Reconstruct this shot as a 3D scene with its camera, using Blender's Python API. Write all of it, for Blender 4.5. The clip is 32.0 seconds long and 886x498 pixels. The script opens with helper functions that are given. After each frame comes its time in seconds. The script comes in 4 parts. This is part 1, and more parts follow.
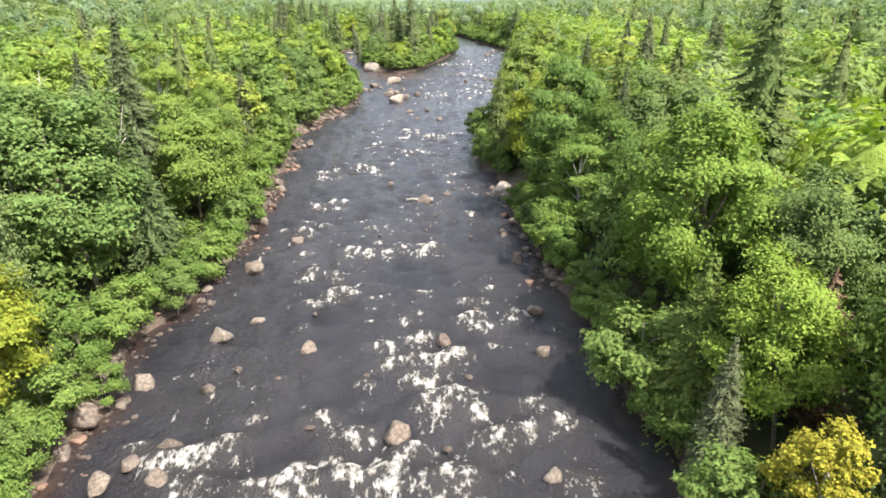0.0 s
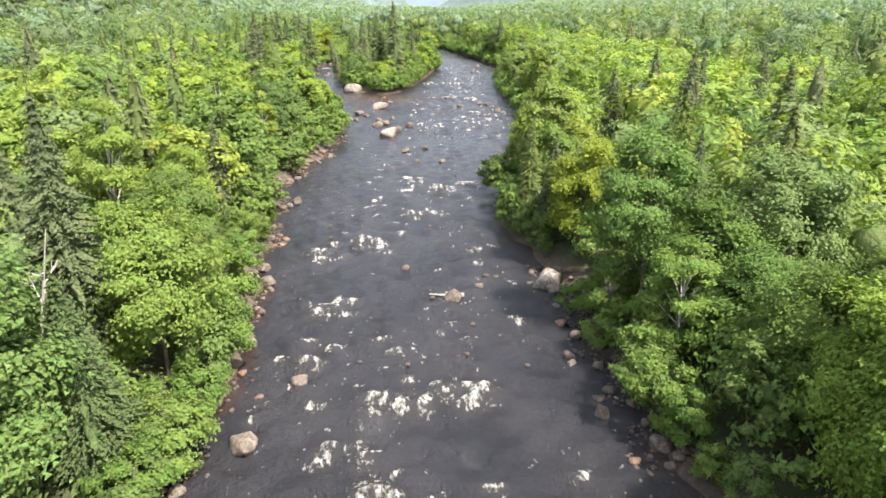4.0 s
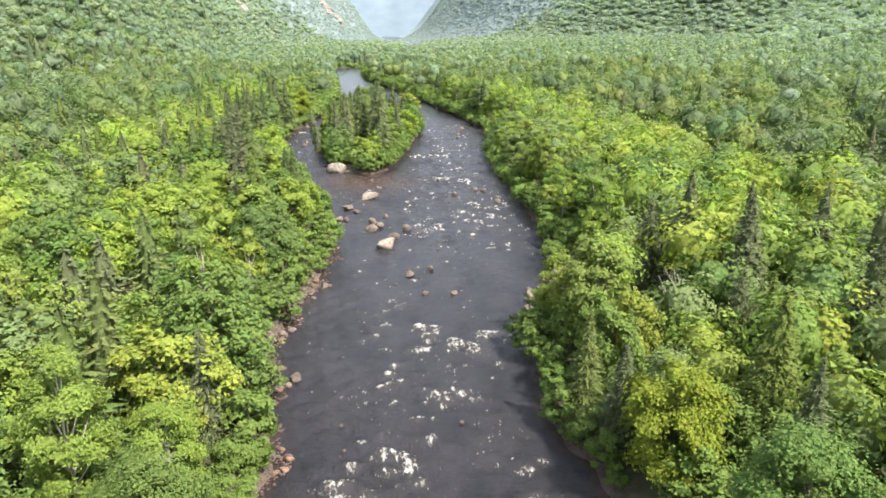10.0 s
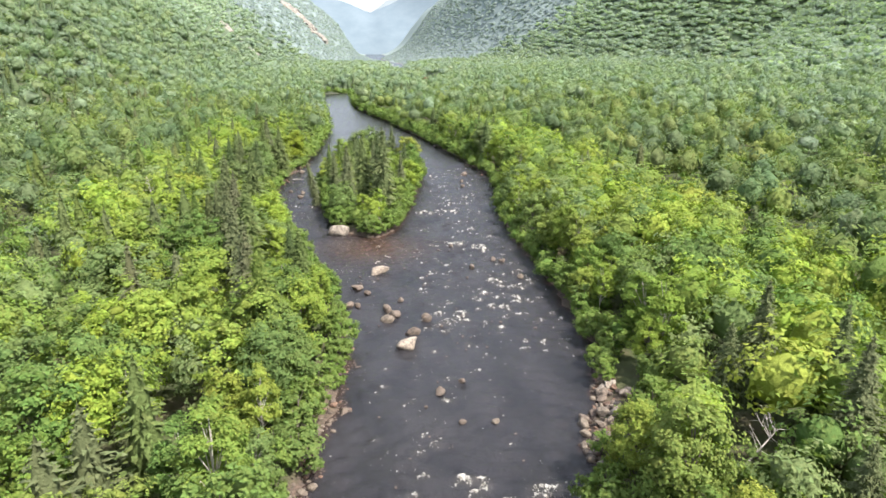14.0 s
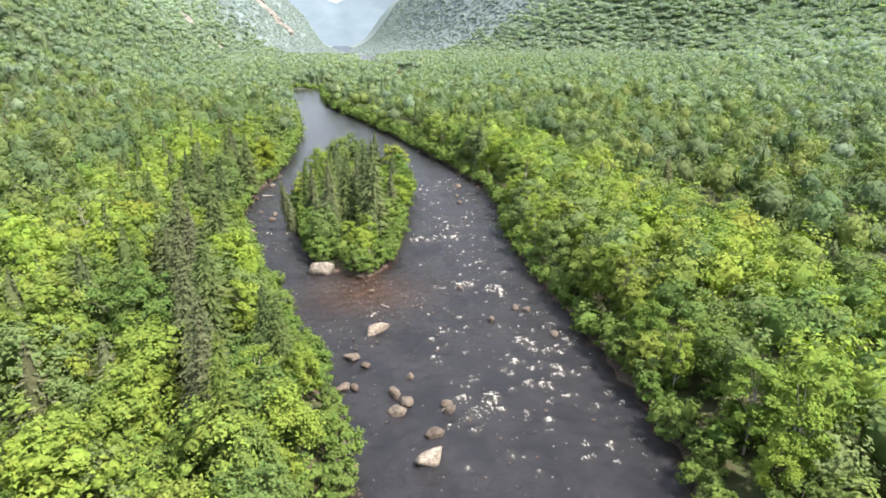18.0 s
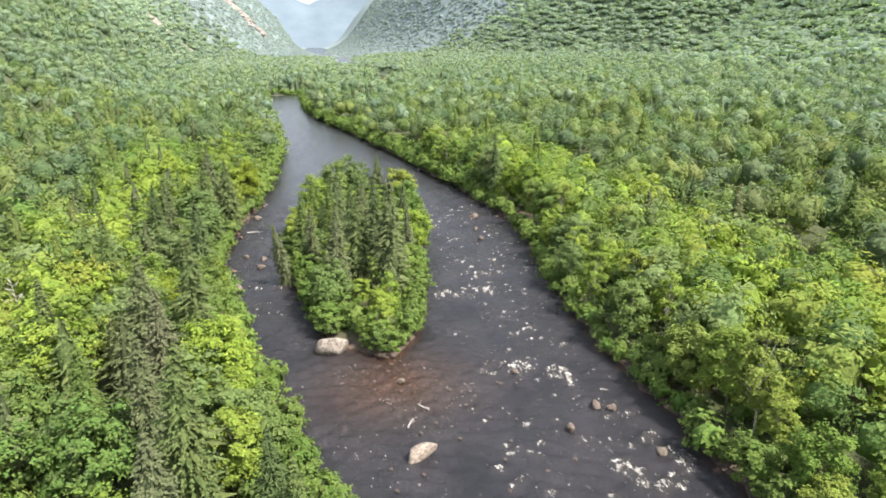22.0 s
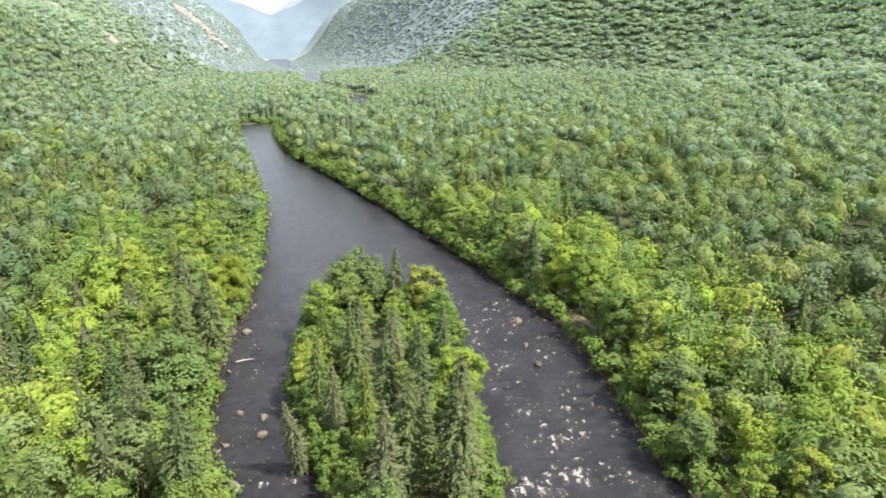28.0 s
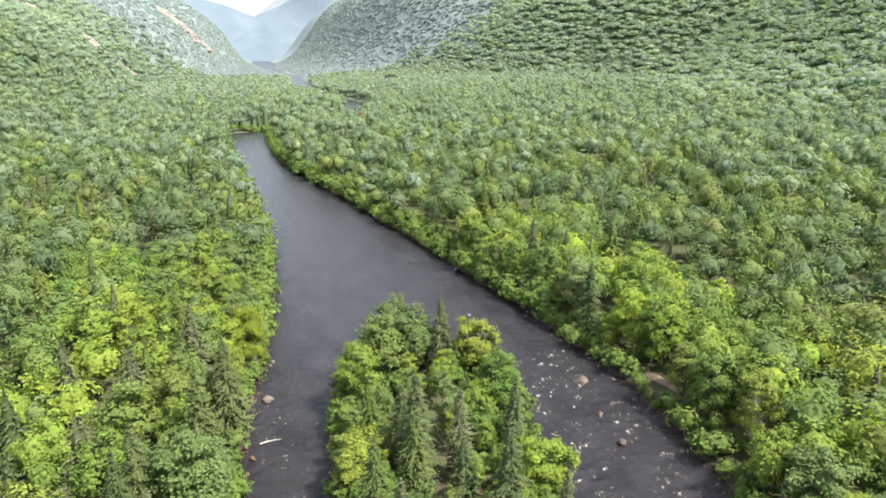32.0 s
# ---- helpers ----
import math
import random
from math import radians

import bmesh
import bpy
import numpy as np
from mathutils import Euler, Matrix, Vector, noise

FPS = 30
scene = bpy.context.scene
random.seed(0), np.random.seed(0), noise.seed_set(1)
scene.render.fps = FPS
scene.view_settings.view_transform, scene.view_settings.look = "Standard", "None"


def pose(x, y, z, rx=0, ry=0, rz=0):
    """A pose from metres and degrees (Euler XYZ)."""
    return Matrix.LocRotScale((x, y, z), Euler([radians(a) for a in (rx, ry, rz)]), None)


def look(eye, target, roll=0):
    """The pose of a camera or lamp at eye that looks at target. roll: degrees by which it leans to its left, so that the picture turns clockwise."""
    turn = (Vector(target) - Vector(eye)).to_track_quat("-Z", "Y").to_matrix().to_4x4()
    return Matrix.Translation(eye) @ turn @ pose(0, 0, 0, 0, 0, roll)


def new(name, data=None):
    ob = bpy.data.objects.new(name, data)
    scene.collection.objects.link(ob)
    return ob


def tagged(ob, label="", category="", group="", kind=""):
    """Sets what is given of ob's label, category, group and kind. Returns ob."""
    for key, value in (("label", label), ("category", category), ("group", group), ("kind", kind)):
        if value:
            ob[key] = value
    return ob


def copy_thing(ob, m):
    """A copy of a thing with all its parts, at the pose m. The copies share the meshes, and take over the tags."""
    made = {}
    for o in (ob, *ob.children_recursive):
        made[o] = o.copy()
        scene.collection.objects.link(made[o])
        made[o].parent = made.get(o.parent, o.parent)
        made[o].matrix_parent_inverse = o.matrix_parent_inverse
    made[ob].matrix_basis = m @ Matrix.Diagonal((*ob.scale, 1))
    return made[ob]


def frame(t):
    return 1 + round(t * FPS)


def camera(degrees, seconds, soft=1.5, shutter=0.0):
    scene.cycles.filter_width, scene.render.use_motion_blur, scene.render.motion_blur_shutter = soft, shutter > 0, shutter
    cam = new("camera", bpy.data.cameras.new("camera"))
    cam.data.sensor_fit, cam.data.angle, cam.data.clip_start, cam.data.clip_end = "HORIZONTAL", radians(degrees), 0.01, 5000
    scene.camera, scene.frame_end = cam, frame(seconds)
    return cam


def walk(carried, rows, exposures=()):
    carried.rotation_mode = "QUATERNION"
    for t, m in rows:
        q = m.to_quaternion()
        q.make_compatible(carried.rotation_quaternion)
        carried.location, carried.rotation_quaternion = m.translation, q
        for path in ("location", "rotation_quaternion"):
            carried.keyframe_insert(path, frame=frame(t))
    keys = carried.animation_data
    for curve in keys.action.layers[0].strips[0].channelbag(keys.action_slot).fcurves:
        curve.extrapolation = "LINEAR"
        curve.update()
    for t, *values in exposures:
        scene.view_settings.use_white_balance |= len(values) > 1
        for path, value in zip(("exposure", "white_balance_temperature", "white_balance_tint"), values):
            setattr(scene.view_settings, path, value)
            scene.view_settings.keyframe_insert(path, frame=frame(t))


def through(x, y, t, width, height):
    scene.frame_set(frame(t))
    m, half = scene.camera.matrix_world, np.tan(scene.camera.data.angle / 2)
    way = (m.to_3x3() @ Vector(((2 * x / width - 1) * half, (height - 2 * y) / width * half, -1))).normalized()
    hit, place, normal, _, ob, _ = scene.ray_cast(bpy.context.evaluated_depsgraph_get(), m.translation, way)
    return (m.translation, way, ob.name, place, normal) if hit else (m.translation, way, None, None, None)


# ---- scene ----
import itertools

# ---- camera: seconds, x, y, z, yaw, pitch, roll ----
cam = camera(70.0, 32.0, soft=1.6)
ROWS = [
    (0.0, 0.00, -0.00, 17.49, -1.70, -21.58, -0.09),
    (0.5, -1.10, 2.73, 17.46, -2.02, -21.63, -0.07),
    (1.0, -2.25, 5.35, 17.46, -2.33, -21.64, -0.07),
    (1.5, -3.18, 7.90, 17.59, -2.69, -21.60, -0.08),
    (2.0, -3.77, 10.06, 17.96, -2.97, -21.54, -0.09),
    (2.5, -4.04, 11.78, 18.43, -3.34, -21.49, -0.11),
    (3.0, -4.15, 12.98, 19.01, -3.75, -21.47, -0.09),
    (3.5, -4.11, 13.83, 19.66, -4.12, -21.42, -0.04),
    (4.0, -4.11, 14.43, 20.31, -4.50, -21.34, 0.00),
    (4.5, -4.20, 14.94, 20.96, -4.85, -21.23, 0.05),
    (5.0, -4.38, 15.50, 21.60, -5.18, -21.13, 0.09),
    (5.5, -4.71, 16.28, 22.25, -5.46, -21.04, 0.12),
    (6.0, -5.19, 17.42, 22.90, -5.69, -21.00, 0.12),
    (6.5, -5.71, 18.75, 23.53, -5.97, -20.96, 0.09),
    (7.0, -6.21, 20.20, 24.14, -6.25, -20.90, 0.05),
    (7.5, -6.72, 21.77, 24.76, -6.54, -20.85, -0.00),
    (8.0, -7.19, 23.40, 25.47, -6.82, -20.76, -0.06),
    (8.5, -7.56, 25.05, 26.28, -7.05, -20.61, -0.10),
    (9.0, -7.84, 26.64, 27.14, -7.23, -20.39, -0.13),
    (9.5, -7.97, 28.12, 28.43, -7.37, -19.73, -0.11),
    (10.0, -8.01, 29.39, 29.89, -7.47, -19.05, -0.04),
    (10.5, -8.15, 30.67, 31.35, -7.60, -18.53, 0.02),
    (11.0, -8.34, 31.99, 32.49, -7.75, -18.36, 0.11),
    (11.5, -8.56, 33.51, 33.55, -7.93, -18.29, 0.20),
    (12.0, -8.93, 35.22, 34.60, -8.12, -18.15, 0.27),
    (12.5, -9.53, 37.05, 35.52, -8.36, -18.01, 0.31),
    (13.0, -10.32, 39.00, 36.27, -8.63, -17.88, 0.31),
    (13.5, -11.16, 41.06, 36.79, -8.86, -17.73, 0.29),
    (14.0, -12.05, 43.22, 37.02, -9.08, -17.70, 0.23),
    (14.5, -12.89, 45.57, 37.10, -9.30, -17.73, 0.16),
    (15.0, -13.50, 48.10, 37.12, -9.64, -17.74, 0.10),
    (15.5, -13.91, 50.81, 37.12, -10.06, -17.77, 0.08),
    (16.0, -14.14, 53.74, 37.16, -10.52, -17.82, 0.09),
    (16.5, -14.22, 56.89, 37.26, -10.98, -17.90, 0.13),
    (17.0, -14.19, 60.27, 37.48, -11.40, -18.05, 0.18),
    (17.5, -14.12, 63.82, 37.75, -11.70, -18.22, 0.25),
    (18.0, -14.17, 67.41, 37.99, -11.93, -18.38, 0.28),
    (18.5, -14.44, 70.95, 38.08, -12.23, -18.53, 0.24),
    (19.0, -14.96, 74.44, 38.08, -12.60, -18.61, 0.14),
    (19.5, -15.49, 77.82, 38.08, -12.96, -18.62, 0.07),
    (20.0, -15.97, 81.10, 38.13, -13.27, -18.57, 0.04),
    (20.5, -16.36, 84.24, 38.21, -13.50, -18.52, 0.05),
    (21.0, -16.65, 87.32, 38.44, -13.69, -18.43, 0.08),
    (21.5, -17.09, 90.47, 38.79, -13.91, -18.35, 0.06),
    (22.0, -17.66, 93.73, 39.24, -14.17, -18.31, -0.00),
    (22.5, -18.23, 97.02, 39.72, -14.50, -18.32, -0.03),
    (23.0, -18.77, 100.43, 40.35, -14.86, -18.28, -0.05),
    (23.5, -19.34, 103.97, 41.06, -15.22, -18.16, -0.09),
    (24.0, -19.83, 107.49, 41.77, -15.52, -18.03, -0.11),
    (24.5, -20.16, 110.89, 42.55, -15.78, -17.94, -0.11),
    (25.0, -20.38, 114.06, 43.38, -16.03, -17.85, -0.12),
    (25.5, -20.53, 116.90, 44.25, -16.31, -17.80, -0.13),
    (26.0, -20.69, 119.50, 45.22, -16.56, -17.75, -0.12),
    (26.5, -20.89, 121.93, 46.24, -16.78, -17.70, -0.10),
    (27.0, -21.14, 124.30, 47.29, -16.98, -17.66, -0.09),
    (27.5, -21.44, 126.70, 48.36, -17.15, -17.63, -0.09),
    (28.0, -21.82, 129.21, 49.41, -17.32, -17.61, -0.11),
    (28.5, -22.27, 131.82, 50.31, -17.48, -17.56, -0.15),
    (29.0, -22.84, 134.41, 50.88, -17.62, -17.54, -0.18),
    (29.5, -23.50, 137.01, 51.17, -17.77, -17.54, -0.21),
    (30.0, -24.28, 139.65, 51.30, -17.90, -17.55, -0.26),
    (30.5, -25.03, 142.29, 51.33, -18.06, -17.53, -0.29),
    (31.0, -25.73, 144.94, 51.36, -18.24, -17.51, -0.28),
    (31.5, -26.32, 147.60, 51.46, -18.47, -17.50, -0.19),
    (32.0, -26.79, 150.23, 51.60, -18.81, -17.47, -0.05),
]
walk(cam, [(t, pose(x, y, z, 90 + pitch, 0, yaw) @ pose(0, 0, 0, 0, 0, roll)) for t, x, y, z, yaw, pitch, roll in ROWS],
     [(0.0, 1.80), (3.0, 1.80), (8.0, 1.68), (13.0, 1.50), (32.0, 1.48)])

# ---- sky, sun, exposure ----
SUN_FROM = Vector((0.50, -0.48, 1.0)).normalized()
SUN_ELEV = math.asin(SUN_FROM.z)
SUN_AZ = math.atan2(SUN_FROM.x, SUN_FROM.y)
world = bpy.data.worlds.new("hazy_sky")
scene.world = world
world.use_nodes = True
wn, wl = world.node_tree.nodes, world.node_tree.links
sky = wn.new("ShaderNodeTexSky")
sky.sky_type, sky.sun_disc = "NISHITA", False
sky.sun_elevation, sky.sun_rotation = SUN_ELEV, SUN_AZ
sky.air_density, sky.dust_density, sky.ozone_density = 1.0, 3.6, 1.0
# thin white summer haze, even over the whole sky
veil = wn.new("ShaderNodeMix")
veil.data_type = "RGBA"
veil.inputs[0].default_value, veil.inputs[7].default_value = 0.5, (4.1, 4.15, 4.4, 1)
wl.new(sky.outputs[0], veil.inputs[6])
wl.new(veil.outputs[2], wn["Background"].inputs[0])
wn["Background"].inputs[1].default_value = 0.132
sun = new("sun", bpy.data.lights.new("sun", "SUN"))
sun.data.energy, sun.data.angle, sun.data.color = 3.95, radians(1.5), (1.0, 0.935, 0.85)
sun.matrix_world = look(SUN_FROM * 500, (0, 0, 0))



# ---- materials ----
class Mat:
    """A principled material with a short way to add nodes."""

    def __init__(self, name, rough=0.8, colour=(0.5, 0.5, 0.5)):
        self.m = bpy.data.materials.new(name)
        self.m.use_nodes = True
        self.t = self.m.node_tree
        self.b = self.t.nodes["Principled BSDF"]
        self.out = self.t.nodes["Material Output"]
        self.b.inputs["Roughness"].default_value = rough
        self.b.inputs["Base Color"].default_value = (*colour, 1)

    def node(self, kind, **values):
        n = self.t.nodes.new(kind)
        for key, v in values.items():
            n.inputs[key.replace("_", " ")].default_value = v
        return n

    def link(self, a, b):
        self.t.links.new(a, b)

    def coords(self, scale=(1, 1, 1), world_space=False):
        if world_space:
            c = self.t.nodes.new("ShaderNodeNewGeometry").outputs["Position"]
        else:
            c = self.t.nodes.new("ShaderNodeTexCoord").outputs["Object"]
        mp = self.t.nodes.new("ShaderNodeMapping")
        mp.inputs["Scale"].default_value = scale
        self.link(c, mp.inputs[0])
        return mp.outputs[0]

    def noise(self, scale, detail=4.0, rough=0.6, coords=None):
        n = self.node("ShaderNodeTexNoise", Scale=scale, Detail=detail, Roughness=rough)
        if coords is not None:
            self.link(coords, n.inputs["Vector"])
        return n.outputs["Fac"]

    def ramp(self, fac, stops, ease="LINEAR"):
        r = self.t.nodes.new("ShaderNodeValToRGB")
        r.color_ramp.interpolation = ease
        while len(r.color_ramp.elements) < len(stops):
            r.color_ramp.elements.new(0.5)
        for e, (p, c) in zip(r.color_ramp.elements, stops):
            e.position, e.color = p, (*c, 1)
        self.link(fac, r.inputs[0])
        return r.outputs[0]

    def mix(self, fac, a, b, blend="MIX"):
        n = self.t.nodes.new("ShaderNodeMix")
        n.data_type, n.blend_type = "RGBA", blend
        for sock, v in ((n.inputs[0], fac), (n.inputs[6], a), (n.inputs[7], b)):
            if isinstance(v, (int, float)):
                sock.default_value = v
            elif isinstance(v, tuple):
                sock.default_value = (*v, 1)
            else:
                self.link(v, sock)
        return n.outputs[2]

    def math(self, op, a, b=0.0, clamp=False):
        n = self.t.nodes.new("ShaderNodeMath")
        n.operation, n.use_clamp = op, clamp
        for sock, v in zip(n.inputs, (a, b)):
            if isinstance(v, (int, float)):
                sock.default_value = v
            else:
                self.link(v, sock)
        return n.outputs[0]

    def attr(self, name):
        n = self.t.nodes.new("ShaderNodeAttribute")
        n.attribute_name = name
        return n.outputs["Fac"]

    def bump(self, height, strength, distance):
        n = self.node("ShaderNodeBump", Strength=strength, Distance=distance)
        self.link(height, n.inputs["Height"])
        self.link(n.outputs[0], self.b.inputs["Normal"])

    def colour(self, socket):
        self.link(socket, self.b.inputs["Base Color"])


def foliage(name, stops, through=0.3, rough=0.7, fine=True, size=1.7):
    """Leaves: one hue for each tree, a little change from leaf to leaf, some light let through."""
    m = Mat(name, rough)
    tree = m.t.nodes.new("ShaderNodeObjectInfo").outputs["Random"]
    pick = m.math("FRACT", m.math("ADD", tree, m.attr("tint")))
    base = m.ramp(pick, stops)
    leaf = m.t.nodes.new("ShaderNodeNewGeometry").outputs["Random Per Island"]
    grain = m.noise(size, 5, 0.7, m.coords(world_space=True))
    if fine:
        value = m.math("ADD", m.math("MULTIPLY", leaf, 0.36), m.math("ADD", m.math("MULTIPLY", grain, 0.7), 0.47))
        m.bump(grain, 0.9, 0.5)
    else:
        value = m.math("ADD", m.math("MULTIPLY", leaf, 0.20), m.math("ADD", m.math("MULTIPLY", grain, 0.3), 0.76))
    hsv = m.t.nodes.new("ShaderNodeHueSaturation")
    m.link(base, hsv.inputs["Color"])
    m.link(value, hsv.inputs["Value"])
    m.link(m.math("ADD", m.math("MULTIPLY", m.math("FRACT", m.math("MULTIPLY", leaf, 17.0)), 0.03), 0.485), hsv.inputs["Hue"])
    col = hsv.outputs[0]
    m.colour(col)
    m.b.inputs["Specular IOR Level"].default_value = 0.12
    tr = m.t.nodes.new("ShaderNodeBsdfTranslucent")
    m.link(m.mix(1.0, col, (1.0, 1.15, 0.45), "MULTIPLY"), tr.inputs[0])
    mix = m.t.nodes.new("ShaderNodeMixShader")
    mix.inputs[0].default_value = through
    m.link(m.b.outputs[0], mix.inputs[1])
    m.link(tr.outputs[0], mix.inputs[2])
    m.link(mix.outputs[0], m.out.inputs[0])
    return m.m


GREENS = [(0.0, (0.156, 0.237, 0.055)), (0.14, (0.252, 0.328, 0.058)), (0.28, (0.113, 0.181, 0.055)), (0.42, (0.187, 0.243, 0.099)), (0.56, (0.123, 0.206, 0.050)),
          (0.70, (0.257, 0.345, 0.055)), (0.85, (0.139, 0.197, 0.071)), (0.97, (0.257, 0.316, 0.060)), (1.0, (0.262, 0.300, 0.060))]
# Valley greens, mixed slightly bluer than the banks' for a touch of haze.
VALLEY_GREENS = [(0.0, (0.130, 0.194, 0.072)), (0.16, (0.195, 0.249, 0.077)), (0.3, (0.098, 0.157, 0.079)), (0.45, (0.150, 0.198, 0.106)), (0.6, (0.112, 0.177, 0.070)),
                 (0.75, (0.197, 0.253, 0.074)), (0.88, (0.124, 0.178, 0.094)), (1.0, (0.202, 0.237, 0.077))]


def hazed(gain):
    """The valley's greens drawn together towards their mean and blued: painted haze."""
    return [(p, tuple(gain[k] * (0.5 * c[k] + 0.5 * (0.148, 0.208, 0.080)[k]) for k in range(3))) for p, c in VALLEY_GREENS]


# Upper valley greens lightened and blued, standing in for aerial haze.
HAZED_UPPER_GREENS = hazed((1.32, 1.28, 1.95))
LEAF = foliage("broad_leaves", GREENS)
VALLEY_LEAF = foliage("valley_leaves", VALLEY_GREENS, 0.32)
# The two farther kinds of leaves hold haze in their base colour.
UPPER_LEAF_HAZE = foliage("hazed_upper_valley_leaves", HAZED_UPPER_GREENS, 0.35)
HEAD_LEAF_HAZE = foliage("hazed_valley_head_leaves", hazed((1.58, 1.46, 2.7)), 0.4)
LEAF_YELLOW = foliage("yellowing_leaves", [(0.0, (0.33, 0.31, 0.045)), (1.0, (0.37, 0.33, 0.045))])
LEAF_RED = foliage("red_leaves", [(0.0, (0.17, 0.075, 0.05)), (1.0, (0.20, 0.09, 0.055))])
LEAF_YELLOW_GREEN = foliage("turning_leaves", [(0.0, (0.19, 0.25, 0.035)), (1.0, (0.23, 0.265, 0.035))])
LEAF_SHRUB = foliage("shrub_leaves", [(0.0, (0.121, 0.198, 0.046)), (0.5, (0.164, 0.236, 0.056)), (1.0, (0.130, 0.190, 0.056))])
NEEDLE = foliage("spruce_needles", [(0.0, (0.082, 0.118, 0.044)), (0.35, (0.122, 0.140, 0.072)), (0.7, (0.104, 0.150, 0.040)), (0.9, (0.130, 0.172, 0.040)), (1.0, (0.130, 0.138, 0.078))], 0.12, 0.8)
NEEDLE_DRY = foliage("dead_needles", [(0.0, (0.155, 0.098, 0.070)), (1.0, (0.18, 0.115, 0.082))], 0.1, 0.8)
# Slope and mountain leaves: aerial haze is put into these pale bluish colours.
SLOPE_LEAF_HAZE = foliage("hazed_slope_leaves", [(0.0, (0.330, 0.405, 0.345)), (0.3, (0.365, 0.440, 0.352)), (0.6, (0.312, 0.390, 0.355)), (1.0, (0.345, 0.420, 0.345))], 0.55, 0.7, False)
FAR_LEAF_HAZE = foliage("hazed_mountain_leaves", [(0.0, (0.205, 0.256, 0.272)), (0.5, (0.232, 0.284, 0.285)), (1.0, (0.192, 0.243, 0.276))], 0.5, 0.7, False)
# Upper valley needles, blued like the leaves there to paint in haze.
FAR_NEEDLE_HAZE = foliage("hazed_spruce_needles", [(0.0, (0.095, 0.142, 0.079)), (0.5, (0.119, 0.162, 0.081)), (1.0, (0.107, 0.154, 0.092))], 0.1, 0.8)


def bark_material(name, dark, light):
    m = Mat(name, 0.9)
    c = m.coords((1, 1, 0.25))
    m.colour(m.ramp(m.noise(9.0, 5, 0.7, c), [(0.35, dark), (0.65, light)]))
    m.bump(m.noise(14.0, 4, 0.7, c), 0.5, 0.03)
    return m.m


BARK = bark_material("grey_bark", (0.07, 0.055, 0.045), (0.20, 0.17, 0.14))
BIRCH_BARK = bark_material("birch_bark", (0.25, 0.22, 0.19), (0.62, 0.58, 0.52))
DEADWOOD = bark_material("bleached_wood", (0.28, 0.25, 0.22), (0.50, 0.47, 0.43))


def rock_material(name, stops):
    m = Mat(name, 0.85)
    c = m.coords()
    tone = m.math("ADD", m.math("MULTIPLY", m.t.nodes.new("ShaderNodeObjectInfo").outputs["Random"], 0.5), m.math("MULTIPLY", m.noise(1.6, 6, 0.65, c), 0.5))
    col = m.ramp(tone, stops)
    spots = m.ramp(m.noise(7.0, 5, 0.7, c), [(0.42, (0.45, 0.43, 0.42)), (0.6, (1.1, 1.08, 1.05))])
    m.colour(m.mix(1.0, col, spots, "MULTIPLY"))
    m.bump(m.noise(5.0, 8, 0.7, c), 0.6, 0.08)
    return m.m


ROCK = rock_material("river_boulder", [(0.25, (0.100, 0.080, 0.066)), (0.45, (0.150, 0.120, 0.098)), (0.6, (0.185, 0.158, 0.128)), (0.8, (0.126, 0.096, 0.080))])
ROCK_PALE = rock_material("pale_granite", [(0.2, (0.19, 0.16, 0.135)), (0.5, (0.29, 0.26, 0.225)), (0.9, (0.24, 0.19, 0.15))])
ROCK_GRAVEL = rock_material("cobbles", [(0.2, (0.065, 0.050, 0.041)), (0.5, (0.122, 0.096, 0.079)), (0.8, (0.184, 0.154, 0.128))])
ROCK_WET = rock_material("wet_stone", [(0.2, (0.12, 0.075, 0.055)), (0.6, (0.22, 0.14, 0.10)), (0.9, (0.15, 0.10, 0.08))])


def ground_material():
    m = Mat("forest_floor", 0.95)
    c = m.coords()
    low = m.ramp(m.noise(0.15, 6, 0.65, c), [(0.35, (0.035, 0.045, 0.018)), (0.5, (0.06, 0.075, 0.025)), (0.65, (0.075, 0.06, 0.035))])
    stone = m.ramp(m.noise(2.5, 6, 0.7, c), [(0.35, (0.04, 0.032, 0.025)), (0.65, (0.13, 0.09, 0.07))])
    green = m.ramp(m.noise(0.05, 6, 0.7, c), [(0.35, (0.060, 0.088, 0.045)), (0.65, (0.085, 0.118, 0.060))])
    # Haze blended into the colour: the ground pales to blue-grey up the valley.
    green = m.mix(m.attr("far_haze"), green, (0.165, 0.212, 0.205))
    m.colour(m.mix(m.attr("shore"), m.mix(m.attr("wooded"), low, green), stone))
    m.bump(m.noise(1.2, 8, 0.75, c), 0.8, 0.3)
    return m.m


